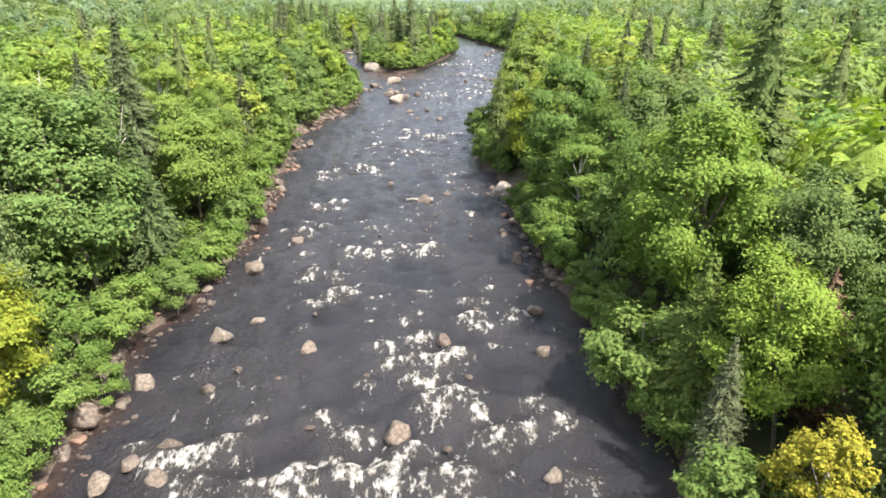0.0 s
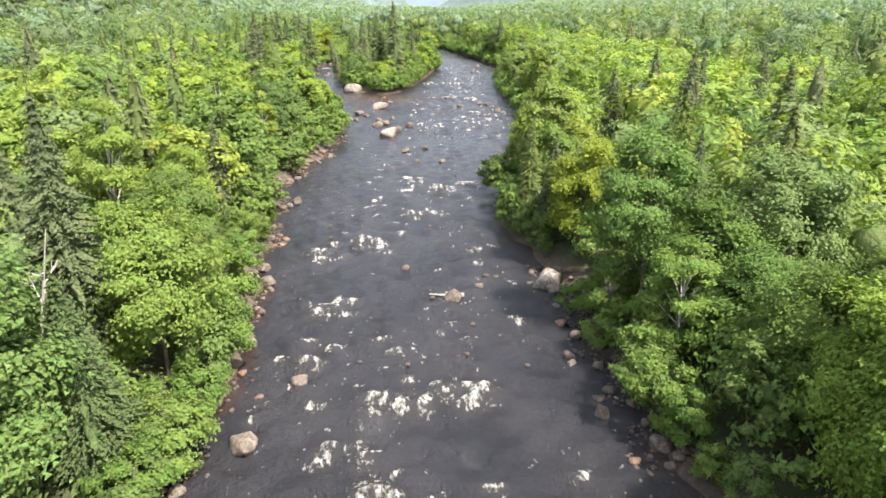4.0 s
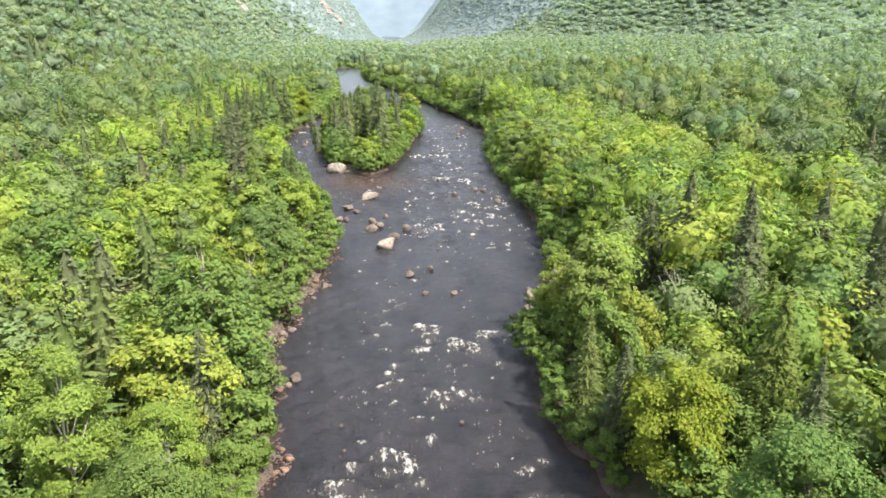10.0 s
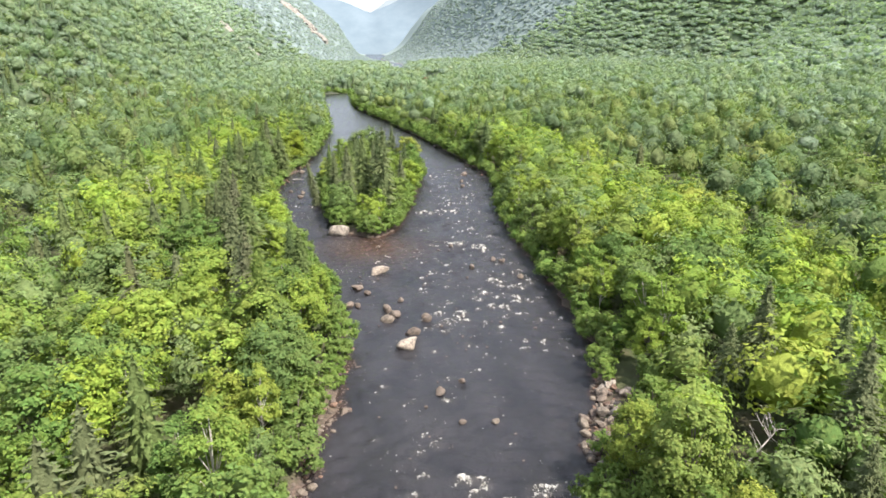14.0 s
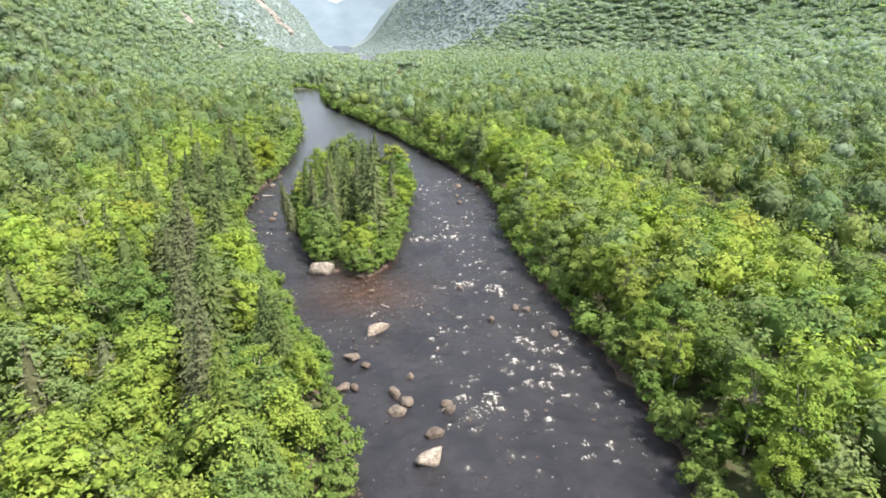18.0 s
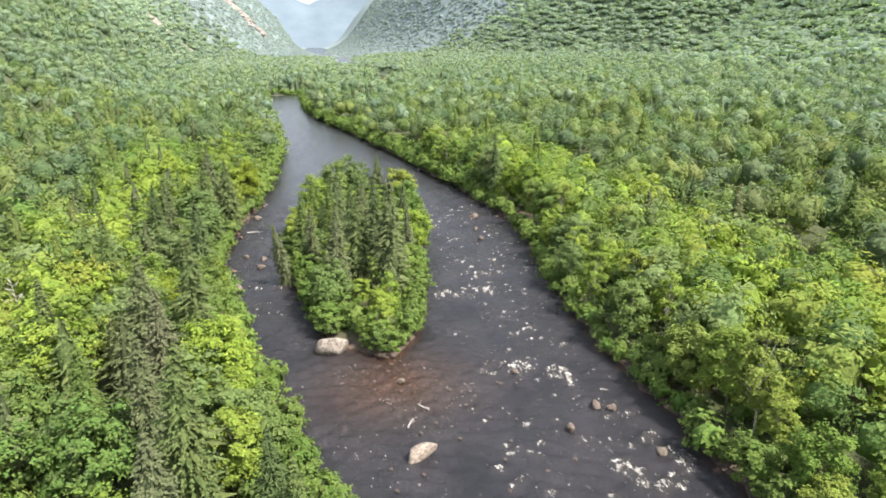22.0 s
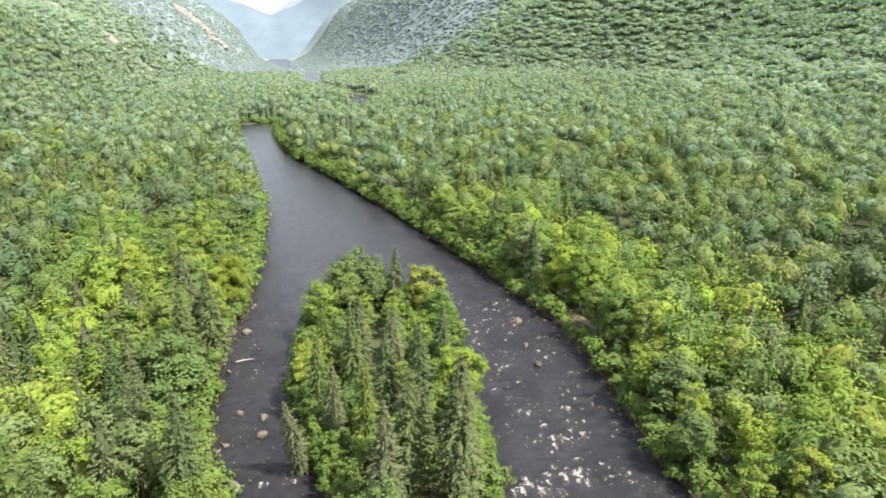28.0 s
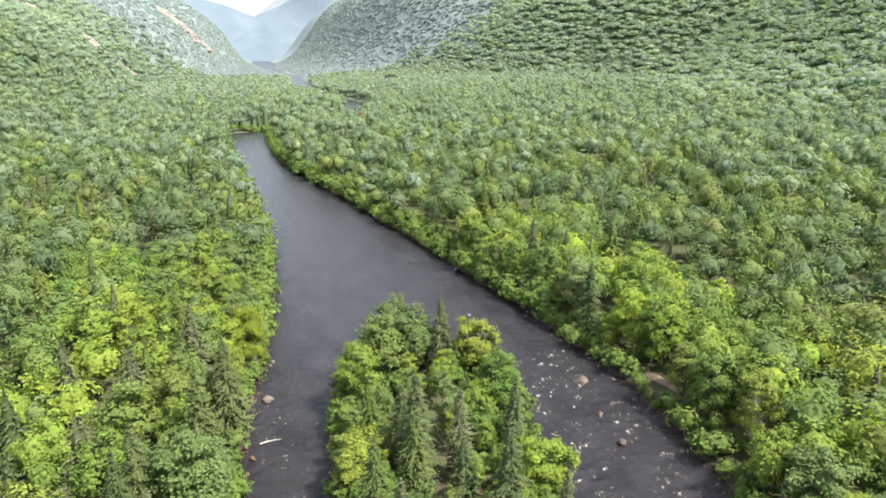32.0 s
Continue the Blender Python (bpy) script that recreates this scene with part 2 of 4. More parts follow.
def water_material():
    m = Mat("river_water", 0.10)
    flow = m.coords((1.0, 0.55, 1.0))
    deep = m.ramp(m.noise(0.25, 3, 0.5, flow), [(0.35, (0.014, 0.014, 0.017)), (0.65, (0.025, 0.024, 0.028))])
    body = m.mix(m.attr("shallow"), deep, m.ramp(m.noise(1.8, 5, 0.7, flow), [(0.35, (0.025, 0.014, 0.009)), (0.65, (0.085, 0.045, 0.026))]))
    fine = m.noise(1.7, 5, 0.62, flow)
    lace = m.math("ADD", m.math("MULTIPLY", fine, 0.6), m.math("MULTIPLY", m.noise(4.5, 5, 0.65, flow), 0.4))
    foam = m.math("ADD", m.attr("foam"), m.math("MULTIPLY", m.math("SUBTRACT", lace, 0.5), 6.0))
    mask = m.math("MULTIPLY", m.math("SUBTRACT", foam, 0.86), 1.6, True)
    white = m.ramp(m.noise(3.6, 6, 0.75, flow), [(0.36, (0.15, 0.13, 0.10)), (0.48, (0.48, 0.46, 0.41)), (0.63, (0.86, 0.85, 0.82))])
    body = m.mix(m.math("MULTIPLY", m.attr("foam"), 0.5, True), body, (0.050, 0.046, 0.042))
    m.colour(m.mix(mask, body, white))
    m.link(m.math("ADD", m.math("MULTIPLY", mask, 0.55), m.math("ADD", 0.07, m.math("MULTIPLY", m.math("SUBTRACT", 1.0, m.attr("chop")), 0.12))), m.b.inputs["Roughness"])
    m.b.inputs["IOR"].default_value = 1.42
    ripple = m.math("ADD", m.math("MULTIPLY", m.noise(1.1, 4, 0.65, flow), 0.7), m.math("MULTIPLY", m.noise(4.5, 6, 0.7, flow), 0.45))
    m.bump(m.math("ADD", m.math("MULTIPLY", ripple, m.attr("chop")), m.math("MULTIPLY", mask, 0.3)), 1.0, 0.45)
    return m.m


GROUND, WATER = ground_material(), water_material()

# ---- the river's plan: y, left bank, right bank ----
BANKS = np.array([(-90, -15, 12), (-20, -14.5, 10.5), (19, -14.9, 9.8), (30, -15.5, 9.2), (45, -14.3, 9.2), (53, -14, 8.5), (60, -14.8, 8.3),
                  (68, -15.8, 6.9), (76, -16.5, 6.8), (89, -17.3, 9.2), (97, -15.8, 12.5), (105, -14.3, 16.5), (112, -13, 18.6), (122, -12.5, 20.2),
                  (138, -16.2, 21), (167, -22.8, 22.2), (180, -25, 23.4), (193, -28.5, 26), (213, -30.5, 30), (227, -29.5, 31.2),
                  (260, -24, 29), (277, -22.5, 26.2), (290, -21, 24.5), (320, -19.8, 21), (340, -18.7, 17.2), (365, -19.5, 14),
                  (400, -21.5, 7.5), (415, -22.5, 4), (460, -24, -1.5), (500, -26, -3.2), (570, -26.6, -1), (620, -26, 4)])
REACH = np.array([(-14, 560, 11), (-10, 582, 11), (6, 594, 11), (50, 612, 12), (84, 700, 9), (101, 800, 13), (90, 880, 9), (68, 970, 9),
                  (84, 1130, 10), (98, 1260, 12), (118, 1500, 9), (104, 2100, 14), (142, 2800, 45), (160, 3200, 40), (180, 4200, 40)])
ISLAND = np.array([(-6.5, 166), (-1.5, 172), (3, 187), (8, 208), (12, 228), (12, 240), (6, 249), (-4, 251), (-12, 244), (-17.5, 229), (-19.5, 212), (-18.5, 194), (-14.5, 173)])
ISLAND[:, 0] = -4.0 + (ISLAND[:, 0] + 4.0) * 0.90


def wiggle(y, k):
    return 0.45 * np.sin(y * 0.55 + k) + 0.35 * np.sin(y * 1.27 + 2.1 * k) + 0.25 * np.sin(y * 0.21 + 5 * k)


def banks(y):
    return np.interp(y, BANKS[:, 0], BANKS[:, 1]) + wiggle(y, 1.0), np.interp(y, BANKS[:, 0], BANKS[:, 2]) + wiggle(y, 3.0)


def segment_distance(x, y, a, b):
    ax, ay, bx, by = a[0], a[1], b[0], b[1]
    t = np.clip(((x - ax) * (bx - ax) + (y - ay) * (by - ay)) / ((bx - ax) ** 2 + (by - ay) ** 2), 0, 1)
    return np.hypot(x - ax - t * (bx - ax), y - ay - t * (by - ay)), t


def island_inside(x, y):
    """Metres inside the island's shore; negative outside."""
    near, inside = np.full(np.shape(x), 1e9), np.zeros(np.shape(x), bool)
    for a, b in zip(ISLAND, np.roll(ISLAND, -1, 0)):
        near = np.minimum(near, segment_distance(x, y, a, b)[0])
        cross = (a[1] > y) != (b[1] > y)
        inside ^= cross & (x < (b[0] - a[0]) * (y - a[1]) / (b[1] - a[1] + 1e-9) + a[0])
    return np.where(inside, near, -near)


def land(x, y):
    """Metres from the water's edge: positive on land."""
    x, y = np.asarray(x, float), np.asarray(y, float)
    left, right = banks(y)
    sd = np.maximum(np.maximum(left - x, x - right), y - 590)
    for a, b in zip(REACH[:-1], REACH[1:]):
        d, t = segment_distance(x, y, a, b)
        sd = np.minimum(sd, d - (a[2] + t * (b[2] - a[2])))
    return np.maximum(sd, island_inside(x, y))


def smooth(v, a, b):
    t = np.clip((v - a) / (b - a), 0, 1)
    return t * t * (3 - 2 * t)


def rolling(x, y, s):
    return np.sin(x / s + 1.3) * np.cos(y / (1.2 * s) + 0.4) + 0.5 * np.sin(x / (0.43 * s) + y / (0.6 * s)) + 0.25 * np.sin(x / (0.21 * s) - y / (0.17 * s))


LEFT_FOOT = ((-200, -140), (0, -130), (300, -95), (600, -75), (1000, -60), (1500, 5), (2000, 72), (2300, 95), (3000, 100), (4500, 130))
RIGHT_FOOT = ((-200, 165), (300, 210), (400, 240), (650, 345), (800, 400), (900, 320), (1070, 225), (1500, 172), (1900, 132), (2600, 165), (4500, 250))


def height(x, y):
    """The ground: river bed, banks, valley floor and the mountains on both sides."""
    x, y = np.asarray(x, float), np.asarray(y, float)
    sd = land(x, y)
    bed = -0.3 - 0.6 * np.clip(-sd / 3, 0, 1)
    h = np.where(sd < 0, np.maximum(bed, sd * 0.5), np.minimum(0.45 * sd, 1.0) + 0.03 * np.clip(sd - 2, 0, 60))
    away = smooth(sd, 2, 30)
    h = h + away * 0.6 * rolling(x, y, 23.0)
    lf, rf = (np.interp(y, *np.array(f).T) for f in (LEFT_FOOT, RIGHT_FOOT))
    up_l, up_r = np.clip(lf - x, 0, None), np.clip(x - rf, 0, None)
    slope_l, slope_r = np.interp(y, [600, 1800], [0.5, 1.1]), np.interp(y, [500, 900, 1700], [0.42, 0.6, 0.95])
    wall_l = 340 * (1 - np.exp(-up_l * slope_l / 340)) * smooth(up_l, -1, 120)
    wall_r = 520 * (1 - np.exp(-up_r * slope_r / 520)) * smooth(up_r, -1, 230)
    h = h + (wall_l + wall_r) * (1 + 0.12 * rolling(x, y, 170.0))
    return h + 0.035 * np.clip(x - 60, 0, 300) * smooth(y, -100, 200) * smooth(sd, 0, 60)


# ---- mesh helpers ----
def mesh_from(name, verts, faces, mats, index=None, smooth_faces=False, attrs=None):
    """A mesh from arrays: faces all triangles or all quads."""
    me = bpy.data.meshes.new(name)
    n, k = faces.shape
    me.vertices.add(len(verts))
    me.vertices.foreach_set("co", np.ascontiguousarray(verts, np.float32).ravel())
    me.loops.add(n * k)
    me.loops.foreach_set("vertex_index", np.ascontiguousarray(faces, np.int32).ravel())
    me.polygons.add(n)
    me.polygons.foreach_set("loop_start", np.arange(0, n * k, k, dtype=np.int32))
    me.polygons.foreach_set("use_smooth", np.full(n, smooth_faces))
    for m in mats:
        me.materials.append(m)
    if index is not None:
        me.polygons.foreach_set("material_index", np.ascontiguousarray(index, np.int32))
    for key, values in (attrs or {}).items():
        me.attributes.new(key, "FLOAT", "POINT").data.foreach_set("value", np.ascontiguousarray(values, np.float32))
    me.update(calc_edges=True)
    return me


def grid_faces(rows, cols):
    i = (np.arange(rows - 1)[:, None] * cols + np.arange(cols - 1)[None]).ravel()
    return np.stack([i, i + 1, i + cols + 1, i + cols], 1)


def joined(parts):
    """One pair of arrays out of several (verts, tris)."""
    v, f, n = [], [], 0
    for pv, pf in parts:
        v.append(pv), f.append(pf + n)
        n += len(pv)
    return np.concatenate(v), np.concatenate(f)


def ico(level=0):
    bm = bmesh.new()
    bmesh.ops.create_icosphere(bm, subdivisions=level + 1, radius=1.0)
    v = np.array([p.co for p in bm.verts])
    f = np.array([[q.index for q in p.verts] for p in bm.faces])
    bm.free()
    return v, f


ICO0, ICO1, ICO2 = ico(0), ico(1), ico(2)


OCTA = (np.array([(1, 0, 0), (-1, 0, 0), (0, 1, 0), (0, -1, 0), (0, 0, 1), (0, 0, -1)], float),
        np.array([(0, 2, 4), (2, 1, 4), (1, 3, 4), (3, 0, 4), (2, 0, 5), (1, 2, 5), (3, 1, 5), (0, 3, 5)]))


def unit(v):
    return v / (np.linalg.norm(v, axis=-1, keepdims=True) + 1e-9)


def leaves(at, normal, size, r, corners=4, along=None, slim=0.55):
    """Small leaf faces at points, square to their normals, turned by chance or laid along a direction."""
    n = len(at)
    a = unit(np.cross(normal, r.normal(size=(n, 3)))) if along is None else unit(along)
    b = unit(np.cross(normal, a))
    s = (size * r.uniform(0.65, 1.35, n))[:, None]
    if corners == 4:
        v = np.stack([at - a * s, at - b * s * slim, at + a * s, at + b * s * slim], 1).reshape(-1, 3)
        i = np.arange(n)[:, None] * 4
        return v, np.concatenate([i + [0, 1, 2], i + [0, 2, 3]])
    v = np.stack([at + a * s, at - a * s * 0.6 + b * s * slim * 1.2, at - a * s * 0.6 - b * s * slim * 1.2], 1).reshape(-1, 3)
    return v, np.arange(n * 3).reshape(-1, 3)


def limb(p, q, r0, r1, sides=6):
    p, q = np.array(p, float), np.array(q, float)
    d = unit(q - p)
    a = unit(np.cross(d, (0.3, 0.9, 0.2)))
    b = np.cross(d, a)
    t = np.arange(sides) / sides * 2 * np.pi
    ring = np.cos(t)[:, None] * a + np.sin(t)[:, None] * b
    v = np.concatenate([p + ring * r0, q + ring * r1])
    i, j = np.arange(sides), (np.arange(sides) + 1) % sides
    return v, np.concatenate([np.stack([i, j, j + sides], 1), np.stack([i, j + sides, i + sides], 1)])


def broadleaf(seed, h, radius, base, lobes, per_lobe, leaf, corners=4, core=ICO0, limbs=True, lump=(0.20, 0.38), billow=0.5):
    """A leafy tree: the wood, and an uneven crown of many small leaf clumps and shoots on limbs."""
    r = np.random.default_rng(seed)
    wood, crown = [], []
    lean = r.normal(0, 0.03, 2) * h
    top = np.array([lean[0], lean[1], h * 0.86])
    wood.append(limb((0, 0, -0.6), top * 0.5, 0.022 * h * 0.6, 0.013 * h * 0.6))
    wood.append(limb(top * 0.5, top, 0.013 * h * 0.6, 0.03))
    middle = np.array([lean[0], lean[1], base + (h - base) * 0.50])
    axes = np.array([radius, radius, (h - base) * 0.52])
    ph = r.uniform(0, 6.28, 3)
    spots = []
    for k in range(lobes):
        z = 1 - 1.6 * (k + 0.5) / lobes + r.uniform(-0.1, 0.1)
        ang = k * 2.4 + r.uniform(-0.6, 0.6)
        flat = np.sqrt(max(0.02, 1 - z * z))
        way = np.array([np.cos(ang) * flat, np.sin(ang) * flat, z])
        reach = 1 + 0.13 * np.sin(2 * ang + ph[0]) + 0.09 * np.sin(3 * ang + 4 * z + ph[1])
        rad = radius * r.uniform(*lump)
        size = rad * np.array([r.uniform(0.9, 1.3), r.uniform(0.9, 1.3), r.uniform(0.6, 0.95)])
        c = middle + way * (axes * reach * r.uniform(0.78, 1.1) - rad * 0.8)
        spots.append((c, size, way))
    if not core:
        crown.append((middle + ICO0[0] * axes * 0.66 * r.uniform(0.85, 1.1, (12, 1)), ICO0[1]))
    cs, ss = np.array([s[0] for s in spots]), np.array([s[1] for s in spots])
    for k, (c, size, way) in enumerate(spots):
        if limbs and k % 2 == 0:
            wood.append(limb(top * min(0.8, c[2] / h * 0.75), c, 0.008 * h * 0.6, 0.02, 5))
        cv, cf = core or ICO0
        if core:
            crown.append((c + cv * size * 0.66 * r.uniform(0.8, 1.1, (len(cv), 1)), cf))
        d = unit(r.normal(size=(per_lobe, 3)) + way * 0.8 + np.array([0, 0, 0.3]))
        tuft = 1 + 0.18 * np.sin(d[:, 0] * 8 + k) * np.sin(d[:, 1] * 9 + 2 * k) + 0.12 * np.sin(d[:, 2] * 10 + k)
        at = c + d * size * (tuft * r.uniform(0.68, 1.16, per_lobe))[:, None]
        shoots = max(1, per_lobe // 14)
        tip = unit(r.normal(size=(shoots, 3)) * 0.6 + way + np.array([0, 0, 0.5]))
        along = r.uniform(0.9, 1.6, (4, shoots))
        sprig = (c + tip[None] * size * along[..., None]).reshape(-1, 3) + r.normal(0, 0.05 * radius, (4 * shoots, 3))
        at, d = np.concatenate([at, sprig]), np.concatenate([d, np.tile(tip, (4, 1))])
        inside = ((((at[:, None] - cs[None]) / ss[None]) ** 2).sum(-1) < 0.55)
        inside[:, k] = False
        out = ~inside.any(1)
        at, d = at[out], d[out]
        if len(at):
            crown.append(leaves(at, unit(d * 0.6 + way * billow + (0, 0, 0.5 - 0.2 * billow) + r.normal(0, 0.36, d.shape)), leaf, r, corners))
    return joined(wood), joined(crown)


def spruce(seed, h, radius, tiers, boughs, sprays, leaf, ragged=0.3, base=0.05, column=0.0):
    """A conifer: a straight trunk, a thin inner cone, and whorls of separate drooping boughs hung with needle sprays."""
    r = np.random.default_rng(seed)
    wood = [limb((0, 0, -0.6), (0, 0, h * 0.98), 0.012 * h, 0.015)]
    crown, at, nor, run = [], [], [], []
    a = np.arange(7) / 7 * 2 * np.pi
    rings = [(base, 0.60), (0.35, 0.55 + 0.12 * column), (0.7, 0.27 + 0.16 * column), (0.985, 0.012)]
    cone = np.concatenate([np.stack([np.cos(a + k) * radius * w, np.sin(a + k) * radius * w, np.full(7, h * u)], 1) for k, (u, w) in enumerate(rings)])
    i, j = np.arange(7), (np.arange(7) + 1) % 7
    crown.append((cone, np.concatenate([np.concatenate([np.stack([i + o, j + o, j + o + 7], 1), np.stack([i + o, j + o + 7, i + o + 7], 1)]) for o in (0, 7, 14)])))
    uneven = 1 + 0.14 * np.sin(np.arange(tiers) * 1.7 + seed)
    for k in range(tiers):
        u = (k + r.uniform(0.0, 0.5)) / tiers
        z = h * (base + (0.98 - base) * u)
        full = min(1.0, (1.45 + 0.9 * column) * (1 - u)) ** (0.9 - 0.25 * column) + 0.035
        n = max(4, int(boughs * (0.55 + 0.45 * (1 - u))))
        b = np.arange(n) / n * 2 * np.pi + r.uniform(0, 6.28) + r.normal(0, 0.25, n)
        ln = radius * full * uneven[k] * r.uniform(1 - ragged, 1 + 0.5 * ragged, n)
        out = np.stack([np.cos(b), np.sin(b), np.zeros(n)], 1)
        side = np.stack([-np.sin(b), np.cos(b), np.zeros(n)], 1)
        droop = r.uniform(0.18, 0.42, n) * (1 - 0.5 * u)
        root = np.zeros((n, 3)) + (0, 0, z)
        mid = root + out * (ln * 0.55)[:, None] + np.stack([0 * ln, 0 * ln, -0.3 * droop * ln + 0.05 * ln], 1)
        tip = root + out * ln[:, None] - np.stack([0 * ln, 0 * ln, droop * ln], 1)
        wide = side * (0.08 * ln + 0.03)[:, None]
        sag = np.stack([0 * ln, 0 * ln, 0.14 * ln], 1)
        v = np.stack([root, mid - wide - sag, tip, mid + wide - sag, mid], 1).reshape(-1, 3)
        o = np.arange(n)[:, None] * 5
        crown.append((v, np.concatenate([o + [0, 1, 4], o + [1, 2, 4], o + [0, 4, 3], o + [4, 2, 3]])))
        m = n * sprays
        if m:
            w = np.tile(np.arange(n), sprays)
            t = r.uniform(0.25, 1.08, m)
            p = root[w] + out[w] * (ln[w] * t)[:, None] + side[w] * (r.normal(0, 0.16, m) * ln[w])[:, None]
            p[:, 2] += -droop[w] * ln[w] * t ** 1.5 + r.normal(0, 0.10, m) * np.minimum(1.0, ln[w])
            at.append(p), nor.append(out[w] * 0.5 + (0, 0, 0.8)), run.append(out[w] + side[w] * r.normal(0, 0.7, m)[:, None] + (0, 0, -0.45))
    if at:
        at, nor, run = np.concatenate(at), np.concatenate(nor), np.concatenate(run)
        fine = 0.55 + 0.55 * np.clip(1 - at[:, 2] / h, 0, 1)
        crown.append(leaves(at, unit(nor + r.normal(0, 0.35, nor.shape)), leaf * fine, r, 3, run, 0.5))
    return joined(wood), joined(crown)


def dome(seed, ball, bumps, rough, flakes, leaf, axes=(0.33, 0.33, 0.42), low=-0.5, spread=0.62):
    """A far broadleaf tree, one unit high: an open-bottomed crown of rounded billows with loose leaf sprays."""
    r = np.random.default_rng(seed)
    v, f = ball
    d = unit(v + r.normal(0, 0.05, v.shape))
    hubs = unit(r.normal(size=(bumps, 3)) * (1, 1, 0.8) + (0, 0, 0.25))
    swell = r.uniform(0.75, 1.0, bumps)
    ph = r.uniform(0, 6.28, 2)

    def reach(e):
        near = np.clip((e @ hubs.T - np.cos(spread)) / (1 - np.cos(spread)), 0, 1) ** 0.5 * swell
        a = np.arctan2(e[:, 1], e[:, 0])
        return ((1 - rough) + rough * near.max(1)) * (1 + 0.12 * np.sin(2 * a + ph[0]) + 0.08 * np.sin(3 * a + ph[1]))

    middle, axes = np.array([0, 0, 0.56]), np.array(axes)
    crown = [(middle + d * axes * reach(d)[:, None], f[d[f].mean(1)[:, 2] > low])]
    if flakes:
        e = unit(r.normal(size=(flakes, 3)) + (0, 0, 0.5))
        at = middle + e * axes * (reach(e) * r.uniform(0.93, 1.12, flakes))[:, None]
        hub = hubs[(e @ hubs.T).argmax(1)]
        crown.append(leaves(at, unit(e + 0.8 * (e - hub * 0.75) + (0, 0, 0.3) + r.normal(0, 0.3, e.shape)), leaf, r, 3))
    return joined(crown)


def woods(name, protos, where, mat, label):
    """Many far trees as one object. where: rows of x, y, z, height, width."""
    if len(where) == 0:
        return None
    r = np.random.default_rng(len(where))
    vs, fs, ts, n = [], [], [], 0
    pick = r.integers(0, len(protos), len(where))
    for k, (pv, pf) in enumerate(protos):
        w = where[pick == k]
        if len(w) == 0:
            continue
        a = r.uniform(0, 2 * np.pi, len(w))
        c, s = np.cos(a)[:, None], np.sin(a)[:, None]
        x = (pv[:, 0] * c - pv[:, 1] * s) * w[:, 4:5] + w[:, 0:1]
        y = (pv[:, 0] * s + pv[:, 1] * c) * w[:, 4:5] + w[:, 1:2]
        z = pv[:, 2] * w[:, 3:4] + w[:, 2:3]
        vs.append(np.stack([x, y, z], -1).reshape(-1, 3))
        fs.append((pf[None] + (np.arange(len(w)) * len(pv))[:, None, None]).reshape(-1, 3) + n)
        ts.append(np.repeat(r.uniform(0, 1, len(w)), len(pv)))
        n += len(w) * len(pv)
    me = mesh_from(name, np.concatenate(vs), np.concatenate(fs), [mat], smooth_faces=True, attrs={"tint": np.concatenate(ts)})
    return tagged(new(name, me), label, "forest", kind="stuff")


def part(name, arrays, mat, parent, label="", smooth_faces=False):
    ob = new(name, mesh_from(name, arrays[0], arrays[1], [mat], smooth_faces=smooth_faces))
    ob.parent = parent
    if label:
        ob["label"] = label
    return ob


# ---- ground ----
def axis(lo, hi, fine_lo, fine_hi, step, grow=1.12, most=120.0):
    mid = list(np.arange(fine_lo, fine_hi + 1e-6, step))
    up, s = [mid[-1]], step
    while up[-1] < hi:
        s = min(s * grow, most)
        up.append(up[-1] + s)
    down, s = [mid[0]], step
    while down[-1] > lo:
        s = min(s * grow, most)
        down.append(down[-1] - s)
    return np.array(down[:0:-1] + mid + up[1:])


gx, gy = axis(-4000, 4500, -42, 46, 1.5, 1.08), axis(-700, 4800, 0, 262, 2.2, 1.04, 24)
GX, GY = np.meshgrid(gx, gy)
GZ = height(GX, GY)
GS = land(GX, GY)
# The attribute rising from y 900 to 1300 carries the painted haze.
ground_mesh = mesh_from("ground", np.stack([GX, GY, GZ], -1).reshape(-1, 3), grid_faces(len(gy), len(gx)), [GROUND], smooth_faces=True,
                        attrs={"shore": (1 - smooth(GS, 0.6, 2.2)).ravel(), "far_haze": smooth(GY, 900, 1300).ravel(), "wooded": smooth(np.maximum(GY - 400, (np.abs(GX) - 120) * 2), 0, 150).ravel()})
tagged(new("ground", ground_mesh), "mossy dark forest floor rising into wooded mountains, painted with haze far off", "ground", kind="structure")

# ---- river ----
# x, y, half width of breaking waves
FOAM = [(1.4, 19.6, 1.2), (-4.4, 19.8, 1.6), (-8.4, 20.9, 1.2), (-0.4, 22.8, 1.5), (3.9, 23.5, 1.3), (-1.6, 28.2, 1.2), (0.2, 30.7, 1.3), (3.3, 34, 1.2), (-5.6, 36.7, 1.1), (-7.4, 39.4, 1), (-4.8, 43.9, 1.2), (-0.3, 44.4, 1.2), (-11.7, 44.5, 1), (-9.8, 49, 1.1), (-8.5, 54.5, 1.1), (-10.8, 65.4, 1.2), (-7.3, 68.6, 1), (-1.1, 77.3, 1), (-5.6, 80.2, 1), (0.7, 85.2, 1.2), (4.5, 88, 1.6), (-1.8, 88.9, 1.1), (2.1, 125.9, 1.5), (10.1, 127.7, 1.2), (13.8, 131.4, 1.2), (14.5, 136.4, 1.3), (12.3, 139.7, 1.2), (19.4, 140.4, 1.2), (12.8, 157.3, 1.4), (9.2, 160.3, 1.2), (5.4, 186.3, 1.2), (11.8, 186.4, 1.3), (14.5, 193.9, 1.3)]


